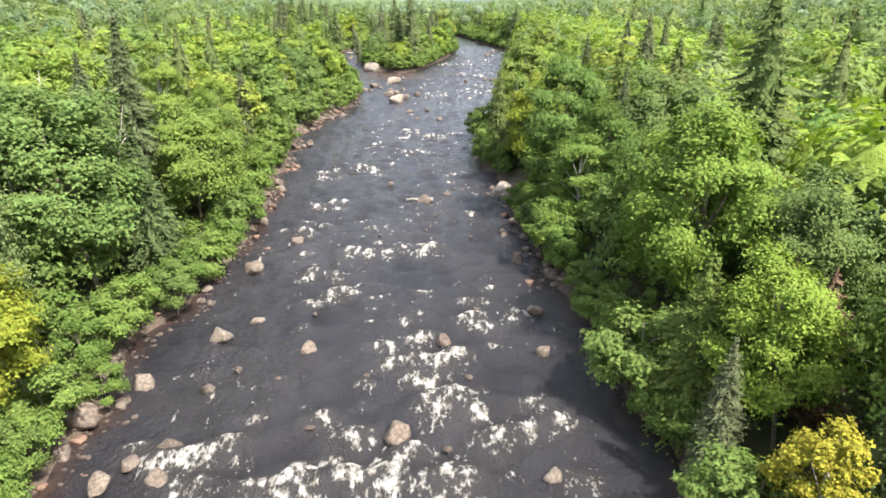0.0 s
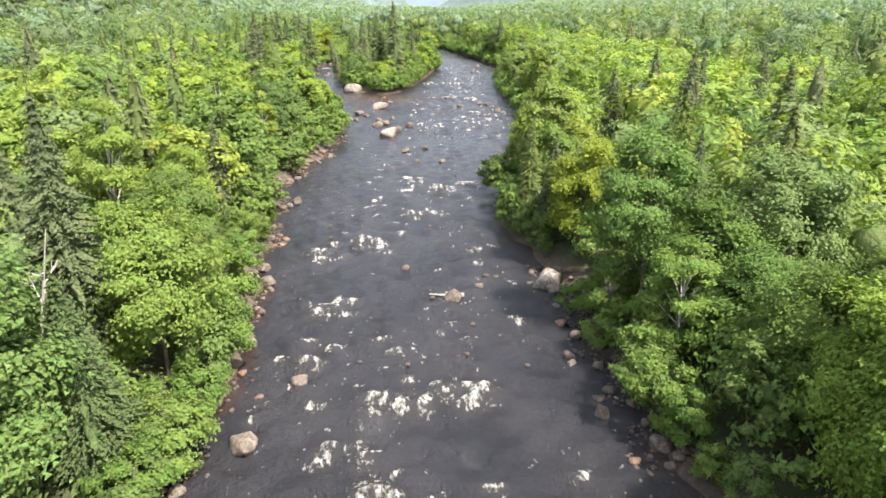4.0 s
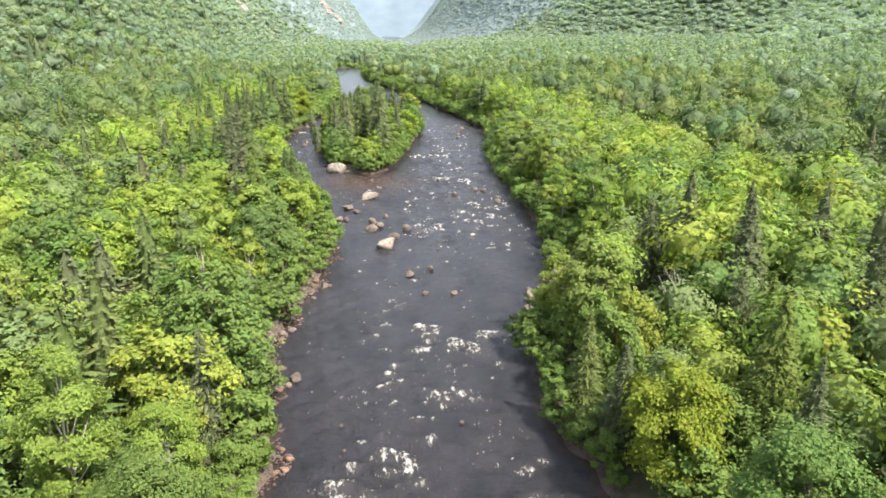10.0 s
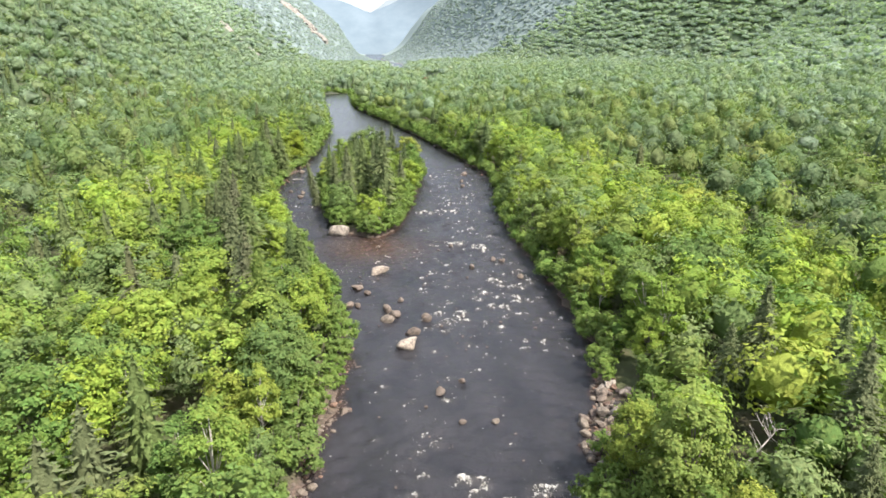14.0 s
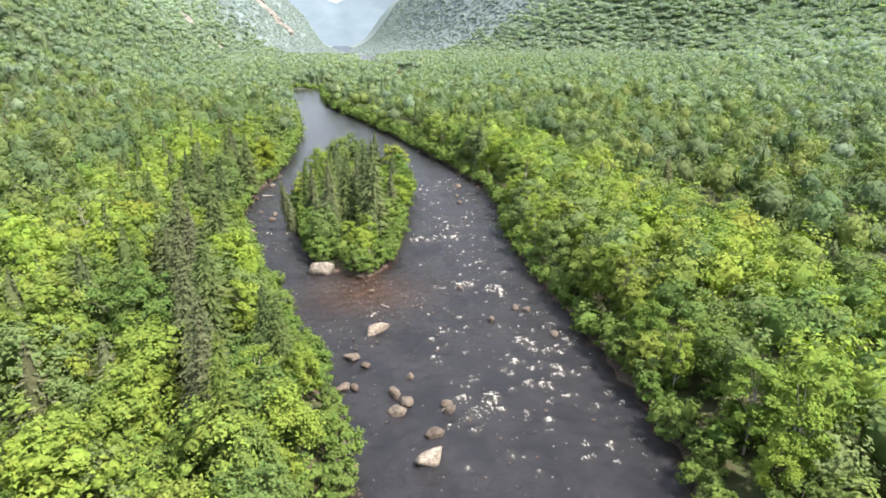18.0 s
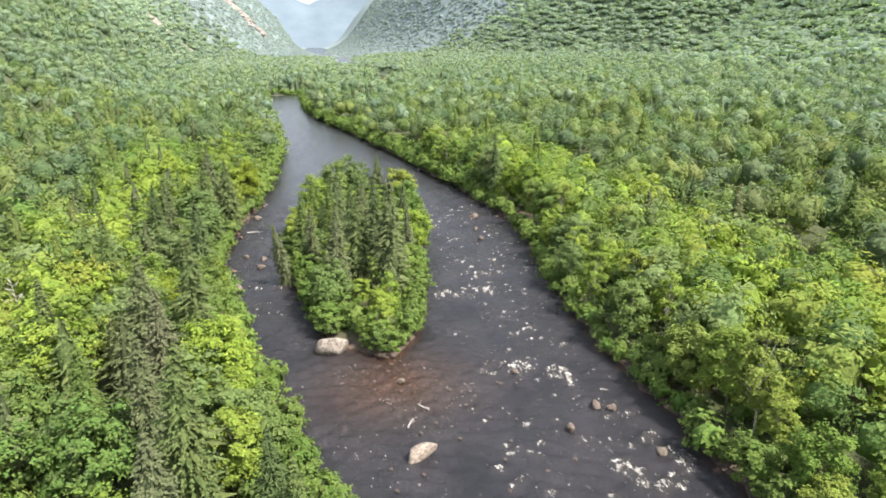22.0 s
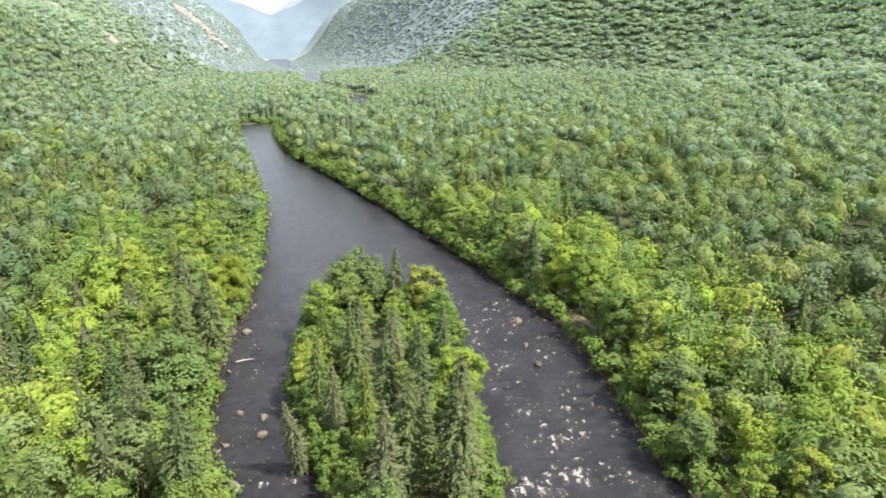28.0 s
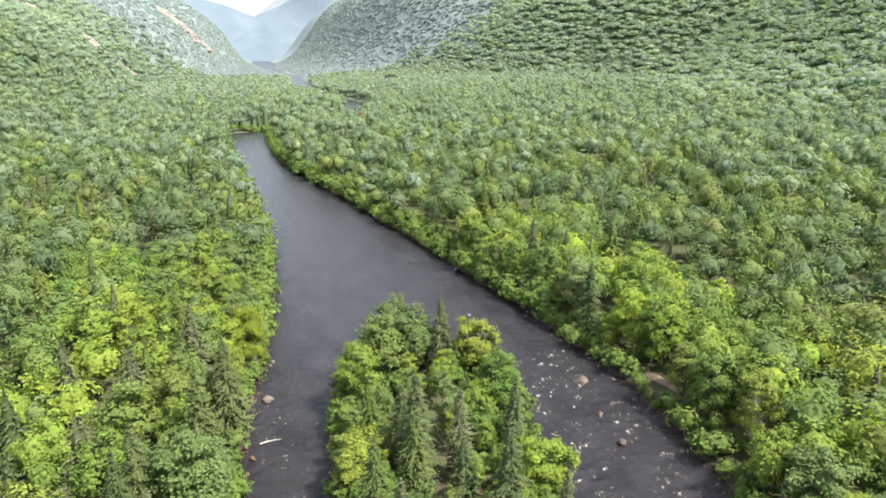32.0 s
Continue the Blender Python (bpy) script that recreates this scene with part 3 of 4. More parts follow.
def water_surface():
    ys = np.concatenate([np.arange(-90, 8, 2.0), np.arange(8, 258, 0.4), np.arange(258, 604, 1.6)])
    cols = 110
    left, right = banks(ys)
    u = np.linspace(0, 1, cols)
    x = (left - 4)[:, None] * (1 - u) + (right + 4)[:, None] * u
    y = np.repeat(ys[:, None], cols, 1)
    foam, lift = np.zeros_like(x), np.zeros_like(x)
    r = np.random.default_rng(3)
    crests = []
    for fx, fy, w in FOAM:
        w = w * (1.6 if fy < 24 else 1.35)
        for k in range(6):
            crests.append((fx + r.normal(0, 0.7) * w, fy + r.normal(0, 0.6) * w, w * r.uniform(0.35, 0.8)))
    for zone, count in (((-11, 5, 14, 50), 40), ((-11, 5, 50, 112), 70), ((-2, 18, 112, 165), 120), ((9, 27, 165, 245), 230), ((-9, 20, 245, 300), 14), ((-24, -18, 175, 230), 16)):
        for k in range(count):
            crests.append((r.uniform(zone[0], zone[1]), r.uniform(zone[2], zone[3]), r.uniform(0.3, 0.85)))
    for fx, fy, w in crests:
        dx, dy = (x - fx), (y - fy)
        bow = dy + 0.25 * dx * dx / w
        crest = np.exp(-(dx / w) ** 2) * np.where(bow > 0, np.exp(-(bow / (0.35 * w)) ** 2), np.exp(-(bow / (1.3 * w)) ** 2))
        foam = np.maximum(foam, crest * 1.12)
        lift += 0.22 * w * np.exp(-(dx / w) ** 2 - (bow / (0.5 * w)) ** 2) - 0.08 * w * np.exp(-(dx / w) ** 2 - ((bow - 0.9 * w) / (0.6 * w)) ** 2)
    edge = smooth(-land(x, y), 0.2, 3.0)
    rough = np.interp(y, [0, 20, 70, 110, 125, 150, 235, 262, 330], [1, 1, 0.9, 0.6, 0.65, 1, 0.9, 0.6, 0.55])
    wave = np.zeros_like(x)
    for k in range(16):
        a, size = r.normal(0, 0.9), r.uniform(0.7, 2.6)
        wave += 0.019 * size * np.sin((np.sin(a) * x + np.cos(a) * y) * 6.28 / size + r.uniform(0, 6) + 0.8 * np.sin(x * r.uniform(0.2, 0.7) + r.uniform(0, 6)))
    z = rough * edge * (wave + np.clip(lift, -0.2, 0.5))
    shallow = np.exp(-((x + 7) ** 2 / 70 + (y - 160) ** 2 / 60)) + 0.6 * (1 - smooth(-land(x, y), 0.1, 1.4))
    caps = np.interp(y, [60, 110], [0.44, 0.42]) * rough * edge * (0.5 + 0.5 * np.sin(x * 0.45 + 1.5 * np.sin(y * 0.13)) * np.sin(y * 0.37 + x * 0.2))
    me = mesh_from("river", np.stack([x, y, z], -1).reshape(-1, 3), grid_faces(len(ys), cols), [WATER], smooth_faces=True,
                   attrs={"foam": np.clip(np.maximum(foam * edge, caps), 0, 1.3).ravel(), "shallow": 0.8 * np.clip(shallow, 0, 1).ravel(), "chop": np.clip(0.02 + 0.98 * rough, 0, 1).ravel()})
    tagged(new("river", me), "dark tannin-brown river with white rapids", "river", kind="structure")
    v = np.array([(-60, 600, -0.03), (320, 600, -0.03), (400, 4600, -0.03), (-100, 4600, -0.03)], float)
    tagged(new("river_upper_reach", mesh_from("river_upper_reach", v, np.array([[0, 1, 2, 3]]), [WATER])), "pale glinting far reach of the river", "river", kind="structure")


water_surface()

# ---- tree kinds ----
def tree_kind(name, arrays, bark, leaf, label, category, group):
    root = new(name)
    root.empty_display_size = 0.5
    part("trunk", arrays[0], bark, root)
    part("crown", arrays[1], leaf, root, "", True)
    return tagged(root, label, category, group)


BIRCH_LABEL = "leafy green birch with pale trunk on the river bank"
MAPLE_LABEL = "round-crowned green broadleaf tree on the bank"
SPRUCE_LABEL = "dark green pointed spruce with drooping boughs"


class Kind:
    """A tree to be copied: the first one stands where it is first asked for."""

    def __init__(self, name, arrays, bark, leaf, label, category, group, h):
        self.root, self.h, self.used = tree_kind(name, arrays, bark, leaf, label, category, group), h, False

    def put(self, x, y, h, turn, wide=1.0, tip=(0, 0)):
        s = h / self.h
        z = float(height(x, y)) - 0.05
        m = pose(x, y, z, tip[0], tip[1], turn) @ Matrix.Diagonal((s * wide, s * wide, s, 1))
        if not self.used:
            self.used = True
            self.root.matrix_basis = m
            return self.root
        self.root.scale = (1, 1, 1)
        keep = self.root.matrix_basis.copy()
        self.root.matrix_basis = Matrix.Identity(4)
        made = copy_thing(self.root, m)
        self.root.matrix_basis = keep
        return made


def kinds(detail):
    if detail == "near":
        n, leaf, corners, core = 460, 0.094, 3, ICO0
        sp = dict(tiers=42, boughs=13, sprays=30, leaf=0.13)
    else:
        n, leaf, corners, core = 105, 0.175, 3, OCTA
        sp = dict(tiers=34, boughs=11, sprays=18, leaf=0.20)
    broad = [Kind("birch_tree", broadleaf(11, 12, 2.5, 2.2, 34, n, leaf, corners, core), BIRCH_BARK, LEAF, BIRCH_LABEL, "tree", "birches", 12),
             Kind("birch_tree", broadleaf(12, 11, 2.3, 1.2, 32, n, leaf, corners, core), BIRCH_BARK, LEAF, BIRCH_LABEL, "tree", "birches", 11),
             Kind("maple_tree", broadleaf(13, 11, 3.3, 1.5, 40, n, leaf * 1.15, corners, core), BARK, LEAF, MAPLE_LABEL, "tree", "broadleaf trees", 11),
             Kind("maple_tree", broadleaf(14, 10, 3.1, 1.0, 38, n, leaf * 1.15, corners, core), BARK, LEAF, MAPLE_LABEL, "tree", "broadleaf trees", 10),
             Kind("maple_tree", broadleaf(15, 12, 3.0, 2.0, 40, n, leaf, corners, core), BARK, LEAF, MAPLE_LABEL, "tree", "broadleaf trees", 12)]
    fir = [Kind("spruce_tree", spruce(21, 16, 2.5, **sp), BARK, NEEDLE, SPRUCE_LABEL, "tree", "spruces", 16),
           Kind("spruce_tree", spruce(22, 14, 2.6, **sp), BARK, NEEDLE, SPRUCE_LABEL, "tree", "spruces", 14),
           Kind("spruce_tree", spruce(23, 18, 2.3, ragged=0.45, column=0.8, **sp), BARK, NEEDLE, SPRUCE_LABEL, "tree", "spruces", 18)]
    shrub = [Kind("alder_shrub", broadleaf(31, 4, 1.9, 0.0, 15, n * 5 // 10, leaf * 1.15, corners, core), BARK, LEAF_SHRUB, "dense green alder shrub overhanging the water", "shrub", "bank shrubs", 4),
             Kind("alder_shrub", broadleaf(32, 5, 1.8, 0.2, 16, n * 5 // 10, leaf * 1.15, corners, core), BARK, LEAF_SHRUB, "dense green alder shrub overhanging the water", "shrub", "bank shrubs", 5)]
    return broad, fir, shrub


NEAR, MID = kinds("near"), kinds("mid")

# ---- planting ----
def scatter(x0, x1, y0, y1, step, r, loose=0.42):
    xs, ys = np.meshgrid(np.arange(x0, x1, step), np.arange(y0, y1, step))
    xs = xs + 0.5 * step * (np.arange(len(xs))[:, None] % 2)
    n = xs.size
    return xs.ravel() + r.uniform(-loose, loose, n) * step, ys.ravel() + r.uniform(-loose, loose, n) * step


def conifer_share(x, y):
    """Stands of spruce among the broadleaf woods."""
    v = rolling(x, y, 31.0) + 0.5 * rolling(x + 40, y - 70, 11.0)
    return np.clip(np.where(x > 20, 0.07, 0.27) + 0.13 * v, 0.02, 0.75)


def valley(x, y):
    """The part of the valley that the river opens to view."""
    return (x > -(0.58 * y + 28)) & (x < np.maximum(0.75 * y + 18, 1.37 * (y - 150) - 15))


ROCK_FACES = (((-156, 976), (-141, 968), (-126, 976), (-112, 966)), ((-121, 1632), (-100, 1622), (-80, 1620), (-58, 1670), (-38, 1724)), ((-214, 986), (-203, 985)))
TRAIL = ((24.5, 330), (28.5, 321), (26.6, 311), (26.3, 301), (27.8, 291), (30.5, 282), (34, 272), (37, 258), (36.8, 247), (35, 238), (34.5, 230), (36, 220))
SANDBAR = (211, 1094)


def open_ground(x, y):
    """False where no tree stands: rock faces, the trail, the sandbar."""
    ok = np.ones(np.shape(x), bool)
    for line in ROCK_FACES:
        for a, b in zip(line, line[1:]):
            ok &= segment_distance(x, y, a, b)[0] > 9
    for a, b in zip(TRAIL, TRAIL[1:]):
        ok &= segment_distance(x, y, a, b)[0] > 1.5
    ok &= ~((np.abs(y - 305) < 18) & (x > 20) & (x < 28))
    return ok & (np.hypot(x - SANDBAR[0], (y - SANDBAR[1]) * 0.5) > 16) & (np.hypot(x - 196 - 0.25 * (y - 1035), 0.16 * (y - 1035)) > 13)


pr = np.random.default_rng(5)
taken = []

# notable trees: x, y, height
SPRUCES = [(-20, 44, 11.0), (20, 51, 10.6), (18.0, 34, 8.5), (10.5, 18.5, 6.8), (11, 22, 8.5), (-27, 28, 11.0), (9.5, 66, 9.3), (-17.5, 38, 9.8), (-27, 52, 12.8),
           (8.3, 70, 10.2), (12.6, 52, 10.2), (-29.3, 167.4, 15.3), (-30.8, 155, 14.4), (-44.5, 166, 11.9), (-19.5, 70, 10.2), (18.6, 59.3, 11.0), (19.5, 64.4, 12.8), (-22.1, 113.7, 13.6),
           (-40, 208.5, 12.8), (-18.7, 131, 10.2), (-25, 123.8, 12.8), (-30.4, 144.4, 13.6), (-38.9, 213, 12.8), (-36, 147.8, 11.9), (-20.5, 136.5, 9.3), (27, 315.6, 11.9), (34, 244.6, 14.4),
           (-34.4, 242, 13.6), (-37.1, 254.5, 12.8), (-22.6, 344.8, 11.0), (24, 72, 11.0), (74, 177, 15.0), (80, 253, 17.0), (39, 278, 14.0), (42, 268, 13.0), (-26.5, 138, 15.0), (-24.0, 118, 13.0), (-33, 160, 15.0),
           (-31, 190, 14.0), (-36, 200, 14.0), (-27.5, 131, 13.0), (-42, 184, 13.0), (-33, 221, 14.0), (-30, 232, 13.0)]
ISLAND_SPRUCES = [(-3.3, 182.9, 20), (-7.7, 186.6, 17), (-11.2, 183.3, 16), (-14.2, 200, 12), (-3.5, 198.3, 17), (-10.9, 195, 14), (-7.1, 201.5, 14), (-15.4, 206, 11),
                  (-3.8, 211.6, 13), (-12.9, 220.3, 12), (-8.8, 219.3, 11), (1.8, 196, 12), (4.5, 214, 12), (28, 82, 15), (32, 71, 14), (23, 92, 12), (33, 90, 14), (30, 97, 14), (24, 76, 10), (37, 84, 15)]
YELLOW = [(10.6, 61.5, 10), (-17.5, 22, 7.5), (-27.5, 251.2, 10), (-33.4, 177.5, 8)]
BROADS = [(18.5, 46, 9.5, 2), (-16.8, 45.5, 8, 3), (-25, 61.6, 11, 0), (-8.4, 238.8, 12, 2), (-4, 244, 11, 4), (7.5, 236, 9, 3), (6.5, 226, 9, 2), (4, 205, 8.5, 3), (-12, 232, 10, 4),
          (-15.5, 214, 8, 3), (-13, 179, 8, 2), (0, 189, 7, 3), (-1, 240, 10, 2), (11.5, 50, 8.5, 4)]
for n, (x, y, h) in enumerate(SPRUCES + ISLAND_SPRUCES):
    near = y < 72
    h = h * (1.18 if x < -15 and y > 100 else 1.0)
    (NEAR if near else MID)[1][2 if abs(x) < 16 and y > 170 else n % 3].put(x, y, h, pr.uniform(0, 360), pr.uniform(0.85, 1.1))
    taken.append((x, y, 2.6))
MID[1][2].put(-18.6, 197.5, 12.5, 40, 0.8, (3, -14))
for n, (x, y, h, k) in enumerate(BROADS):
    (NEAR if y < 72 else MID)[0][k].put(x, y, h, pr.uniform(0, 360), 1.15)
    taken.append((x, y, 3.4))
yellow = Kind("maple_tree", broadleaf(16, 9, 3.0, 1.0, 38, 300, 0.12, 3, ICO0), BARK, LEAF_YELLOW_GREEN, "broadleaf tree with yellow-green early autumn leaves", "tree", "turning trees", 9)
fresh = Kind("alder_tree", broadleaf(19, 9, 3.2, 0.6, 46, 380, 0.085, 3, ICO0), BARK, LEAF_SHRUB, "fine-leaved fresh green alder leaning over the boulders", "tree", "broadleaf trees", 9)
for x, y, h in ((13.6, 46.5, 9.5), (14.8, 37.5, 8.5), (-19.5, 58.0, 8.5)):
    fresh.put(x, y, h, pr.uniform(0, 360))
    taken.append((x, y, 3.2))
for x, y, h in YELLOW:
    yellow.put(x, y, h, pr.uniform(0, 360))
    taken.append((x, y, 3.2))
Kind("birch_tree", broadleaf(17, 6.5, 1.5, 0.6, 30, 200, 0.085, 3, OCTA), BIRCH_BARK, LEAF_YELLOW, "small birch with bright yellow leaves beside the river", "tree", "turning trees", 6.5).put(11.6, 14.4, 5.4, 30)
Kind("dead_spruce", spruce(24, 9, 2.0, 18, 9, 8, 0.18, 0.45), BARK, NEEDLE_DRY, "dead brown conifer with dry needles", "tree", "", 9).put(15.8, 21.8, 7.0, 70)
taken += [(11.5, 92.0, 4.6), (14.0, 96.0, 5.4), (16.5, 100.5, 5.0), (20.0, 83.0, 4.6), (11.3, 14.6, 1.8), (15.6, 21.5, 2.4)]
TK = np.array(taken)


def clear(x, y):
    return np.hypot(TK[:, 0] - x, TK[:, 1] - y) > TK[:, 2]


px, py = scatter(-62, 62, -4, 300, 4.8, pr)
ps, pin = land(px, py), island_inside(px, py)
ok = (ps > 1.9) & valley(px, py) & open_ground(px, py)
loose = []
for x, y, s, inside in zip(px[ok], py[ok], ps[ok], pin[ok]):
    if not clear(x, y).all():
        continue
    near = y < 62 and s < 12
    mid = s < 8 or inside > 0
    fir = pr.uniform() < conifer_share(x, y) * (0.6 if y < 130 else 1.0) * (0.3 if s < 8 else 1.0) * (0.5 if inside > 0 else 1)
    h = pr.uniform(8.5, 14.5) if fir else pr.uniform(7.2, 12.0) * (0.75 if s < 4 else 1.0) * (0.6 if inside > 0 else 1.0)
    if near or mid:
        broad, firs, _ = NEAR if near else MID
        k = (firs if fir else broad)[pr.integers(0, 3 if fir else 5)]
        k.put(x, y, h, pr.uniform(0, 360), pr.uniform(0.9, 1.3))
    else:
        loose.append((x, y, fir, h))
edge_spots = []
for side in (0, 1):
    for y in np.arange(0, 585, 1.9):
        edge = banks(np.array(y))[side]
        stony = side == 0 and 50 < y < 108 or side == 1 and 90 < y < 104
        edge_spots.append((edge + (-1 if side == 0 else 1) * (pr.uniform(1.1, 2.0) if stony else pr.uniform(-0.2, 1.1)), y + pr.uniform(-0.6, 0.6)))
for a, b in zip(ISLAND, np.roll(ISLAND, -1, 0)):
    steps = int(np.hypot(*(b - a)) / 1.9)
    inward = np.array([-3, 208]) - a
    for k in range(steps):
        p = a + (b - a) * (k / steps)
        edge_spots.append(tuple(p + (np.array([-3, 208]) - p) / np.hypot(*(np.array([-3, 208]) - p)) * pr.uniform(0.4, 1.2)))
        edge_spots.append(tuple(p + (np.array([-3, 208]) - p) / np.hypot(*(np.array([-3, 208]) - p)) * pr.uniform(1.8, 3.6)))
for x in np.arange(-30, 4, 1.8):
    edge_spots.append((x, 591.5 + pr.uniform(-0.8, 1.5)))
for side in (0, 1):
    for y in np.arange(256, 588, 2.2):
        edge = banks(np.array(y))[side]
        edge_spots.append((edge + (-1 if side == 0 else 1) * pr.uniform(2.0, 4.5), y))
shrub_rows = []
for x, y in edge_spots:
    if 90 < y < 103.5 and 5 < x < 22:
        x += 5.0
    if np.hypot(x + 13.0, y - 170.8) < 2.6 or np.hypot(x - 7.9, y - 57.8) < 3.4:
        continue
    h, wide = pr.uniform(2.0, 4.8) * (1.3 if y > 256 else 1.0), pr.uniform(0.9, 1.25)
    if y < 138 or (abs(x + 3) < 17 and y < 240):
        (NEAR if y < 68 else MID)[2][pr.integers(0, 2)].put(x, y, h, pr.uniform(0, 360), wide)
    else:
        shrub_rows.append((x, y, h, wide * h))
ux, uy = scatter(-40, 40, 6, 82, 3.4, pr)
us = land(ux, uy)
ok = (us > 3) & (us < 17) & valley(ux, uy)
for x, y in zip(ux[ok], uy[ok]):
    h = pr.uniform(3.0, 6.5)
    shrub_rows.append((x, y, h, h * pr.uniform(0.9, 1.2)))
ux, uy = scatter(-44, 44, 82, 262, 4.0, pr)
us = land(ux, uy)
ok = (us > 2.5) & (us < 9) & valley(ux, uy) & open_ground(ux, uy) & ~((uy > 88) & (uy < 106) & (ux > 0) & (us < 6))
for x, y in zip(ux[ok], uy[ok]):
    h = pr.uniform(2.5, 4.5)
    shrub_rows.append((x, y, h, h * pr.uniform(1.0, 1.3)))
shrub_rows = np.array(shrub_rows)
low_shrubs = [(v / 4.5, f) for _, (v, f) in (broadleaf(33 + k, 4.5, 2.0, 0.0, 9, 20, 0.30, 3, None, False, (0.3, 0.5)) for k in range(4))]
near_shrubs = [(v / 4.5, f) for _, (v, f) in (broadleaf(37 + k, 4.5, 2.0, 0.0, 16, 52, 0.13, 3, OCTA, False, (0.26, 0.44)) for k in range(4))]
for name, protos, pick, label in (("undergrowth_near", near_shrubs, shrub_rows[:, 1] < 84, "leafy green undergrowth filling the gaps between bank trees"),
                                  ("undergrowth", low_shrubs, shrub_rows[:, 1] >= 84, "dense green undergrowth beneath the trees and along the banks")):
    q = shrub_rows[pick]
    woods(name, protos, np.stack([q[:, 0], q[:, 1], height(q[:, 0], q[:, 1]) - 0.1, q[:, 2], q[:, 3]], 1), LEAF_SHRUB, label)

# ---- the woods behind ----
lp = np.array([(x, y, h) for x, y, _, h in loose])
lf = np.array([f for _, _, f, _ in loose])


def rows_for(x, y, h, w, sunk=0.3):
    return np.stack([x, y, height(x, y) - sunk, h, w], 1)


def whole(arrays, h):
    return arrays[1][0] / h, arrays[1][1]


fine_broad = [whole(broadleaf(40 + k, 11, 3.3, 1.2, 28, 50, 0.185, 3, OCTA, False, (0.20, 0.38), 0.8), 11.0) for k in range(6)]
mid_broad = [whole(broadleaf(46 + k, 11, 3.5, 2.6, 22, 26, 0.29, 3, None, False, (0.22, 0.42), 1.0), 11.0) for k in range(6)]
mid_fir = [whole(spruce(50 + k, 16, 2.3, 18, 7, 4, 0.38, 0.3, 0.05, 0.25 * k), 16.0) for k in range(4)]
flown = (lp[:, 0] < 0) & (lp[:, 0] > -46) & (lp[:, 1] > 40)
for name, protos, pick, label in (("bank_woods_broadleaf", mid_broad, ~lf & ~flown, "mixed green broadleaf woods behind the river bank"), ("near_bank_woods_broadleaf", fine_broad, ~lf & flown, "leafy green maples and birches close behind the bank")):
    q = lp[pick]
    woods(name, protos, rows_for(q[:, 0], q[:, 1], q[:, 2], q[:, 2] * pr.uniform(0.95, 1.25, len(q))), LEAF, label)
q = lp[lf]
woods("bank_woods_spruce", mid_fir, rows_for(q[:, 0], q[:, 1], q[:, 2], q[:, 2] * 1.25), NEEDLE, "dark spruces standing among the broadleaf woods")

far_broad = [whole(broadleaf(60 + k, 12, 3.9, 3.6, 18, 20, 0.38, 3, None, False, (0.26, 0.44), 1.1), 12.0) for k in range(8)]
far_fir = [whole(spruce(70 + k, 16, 2.2, 9, 6, 0, 0.3, 0.35, 0.05, 0.25 * k), 16.0) for k in range(4)]
fx, fy = scatter(-460, 700, 2, 860, 6.8, pr, 0.45)
outside = open_ground(fx, fy) & (land(fx, fy) > 1.8) & ~((np.abs(fx) < 61) & (fy < 300)) & valley(fx, fy) & (fx < 300 + pr.uniform(-70, 70, len(fx))) & (fy < 760 + pr.uniform(-90, 90, len(fx)))
fx, fy = fx[outside], fy[outside]
fir = pr.uniform(size=len(fx)) < conifer_share(fx, fy) * 0.8
fh = np.where(fir, pr.uniform(9, 14.5, len(fx)), pr.uniform(7.0, 14.5, len(fx)))
upper_broad = [whole(broadleaf(76 + k, 12, 4.2, 4.6, 12, 9, 0.58, 3, None, False, (0.30, 0.46), 1.3), 12.0) for k in range(8)]
hill_broad = [whole(broadleaf(86 + k, 11, 4.0, 4.2, 8, 5, 0.85, 3, None, False, (0.38, 0.56), 1.3), 11.0) for k in range(6)]
ridge_broad = [dome(96 + k, ICO0, 8, 0.25, 3, 0.10, low=0.0) for k in range(8)]
ridge_fir = [whole(spruce(106 + k, 16, 3.0, 3, 4, 0, 0.3, 0.3), 16.0) for k in range(3)]
hill_fir = [whole(spruce(90 + k, 16, 2.4, 6, 5, 0, 0.3, 0.35), 16.0) for k in range(4)]
back = (np.abs(fx) + pr.uniform(-50, 50, len(fx)) > 150) | (fy + pr.uniform(-110, 110, len(fx)) > 430)
q = ~fir & ~back
woods("valley_woods_broadleaf", far_broad, rows_for(fx[q], fy[q], fh[q], pr.uniform(10.0, 14.0, q.sum())), VALLEY_LEAF, "dense green broadleaf forest on the valley floor")
q = ~fir & back
woods("upper_valley_woods_broadleaf", upper_broad, rows_for(fx[q], fy[q], fh[q], pr.uniform(10.0, 14.0, q.sum())), UPPER_LEAF_HAZE, "broadleaf forest filling the upper valley, blued with painted haze")
q = fir & ~back
woods("valley_woods_spruce", mid_fir, rows_for(fx[q], fy[q], fh[q], fh[q] * pr.uniform(1.1, 1.5, q.sum())), NEEDLE, "dark pointed spruces in the valley forest")
q = fir & back
woods("upper_valley_woods_spruce", far_fir, rows_for(fx[q], fy[q], fh[q], fh[q] * pr.uniform(1.3, 1.9, q.sum())), FAR_NEEDLE_HAZE, "dark spruces scattered through the upper valley, blued with painted haze")


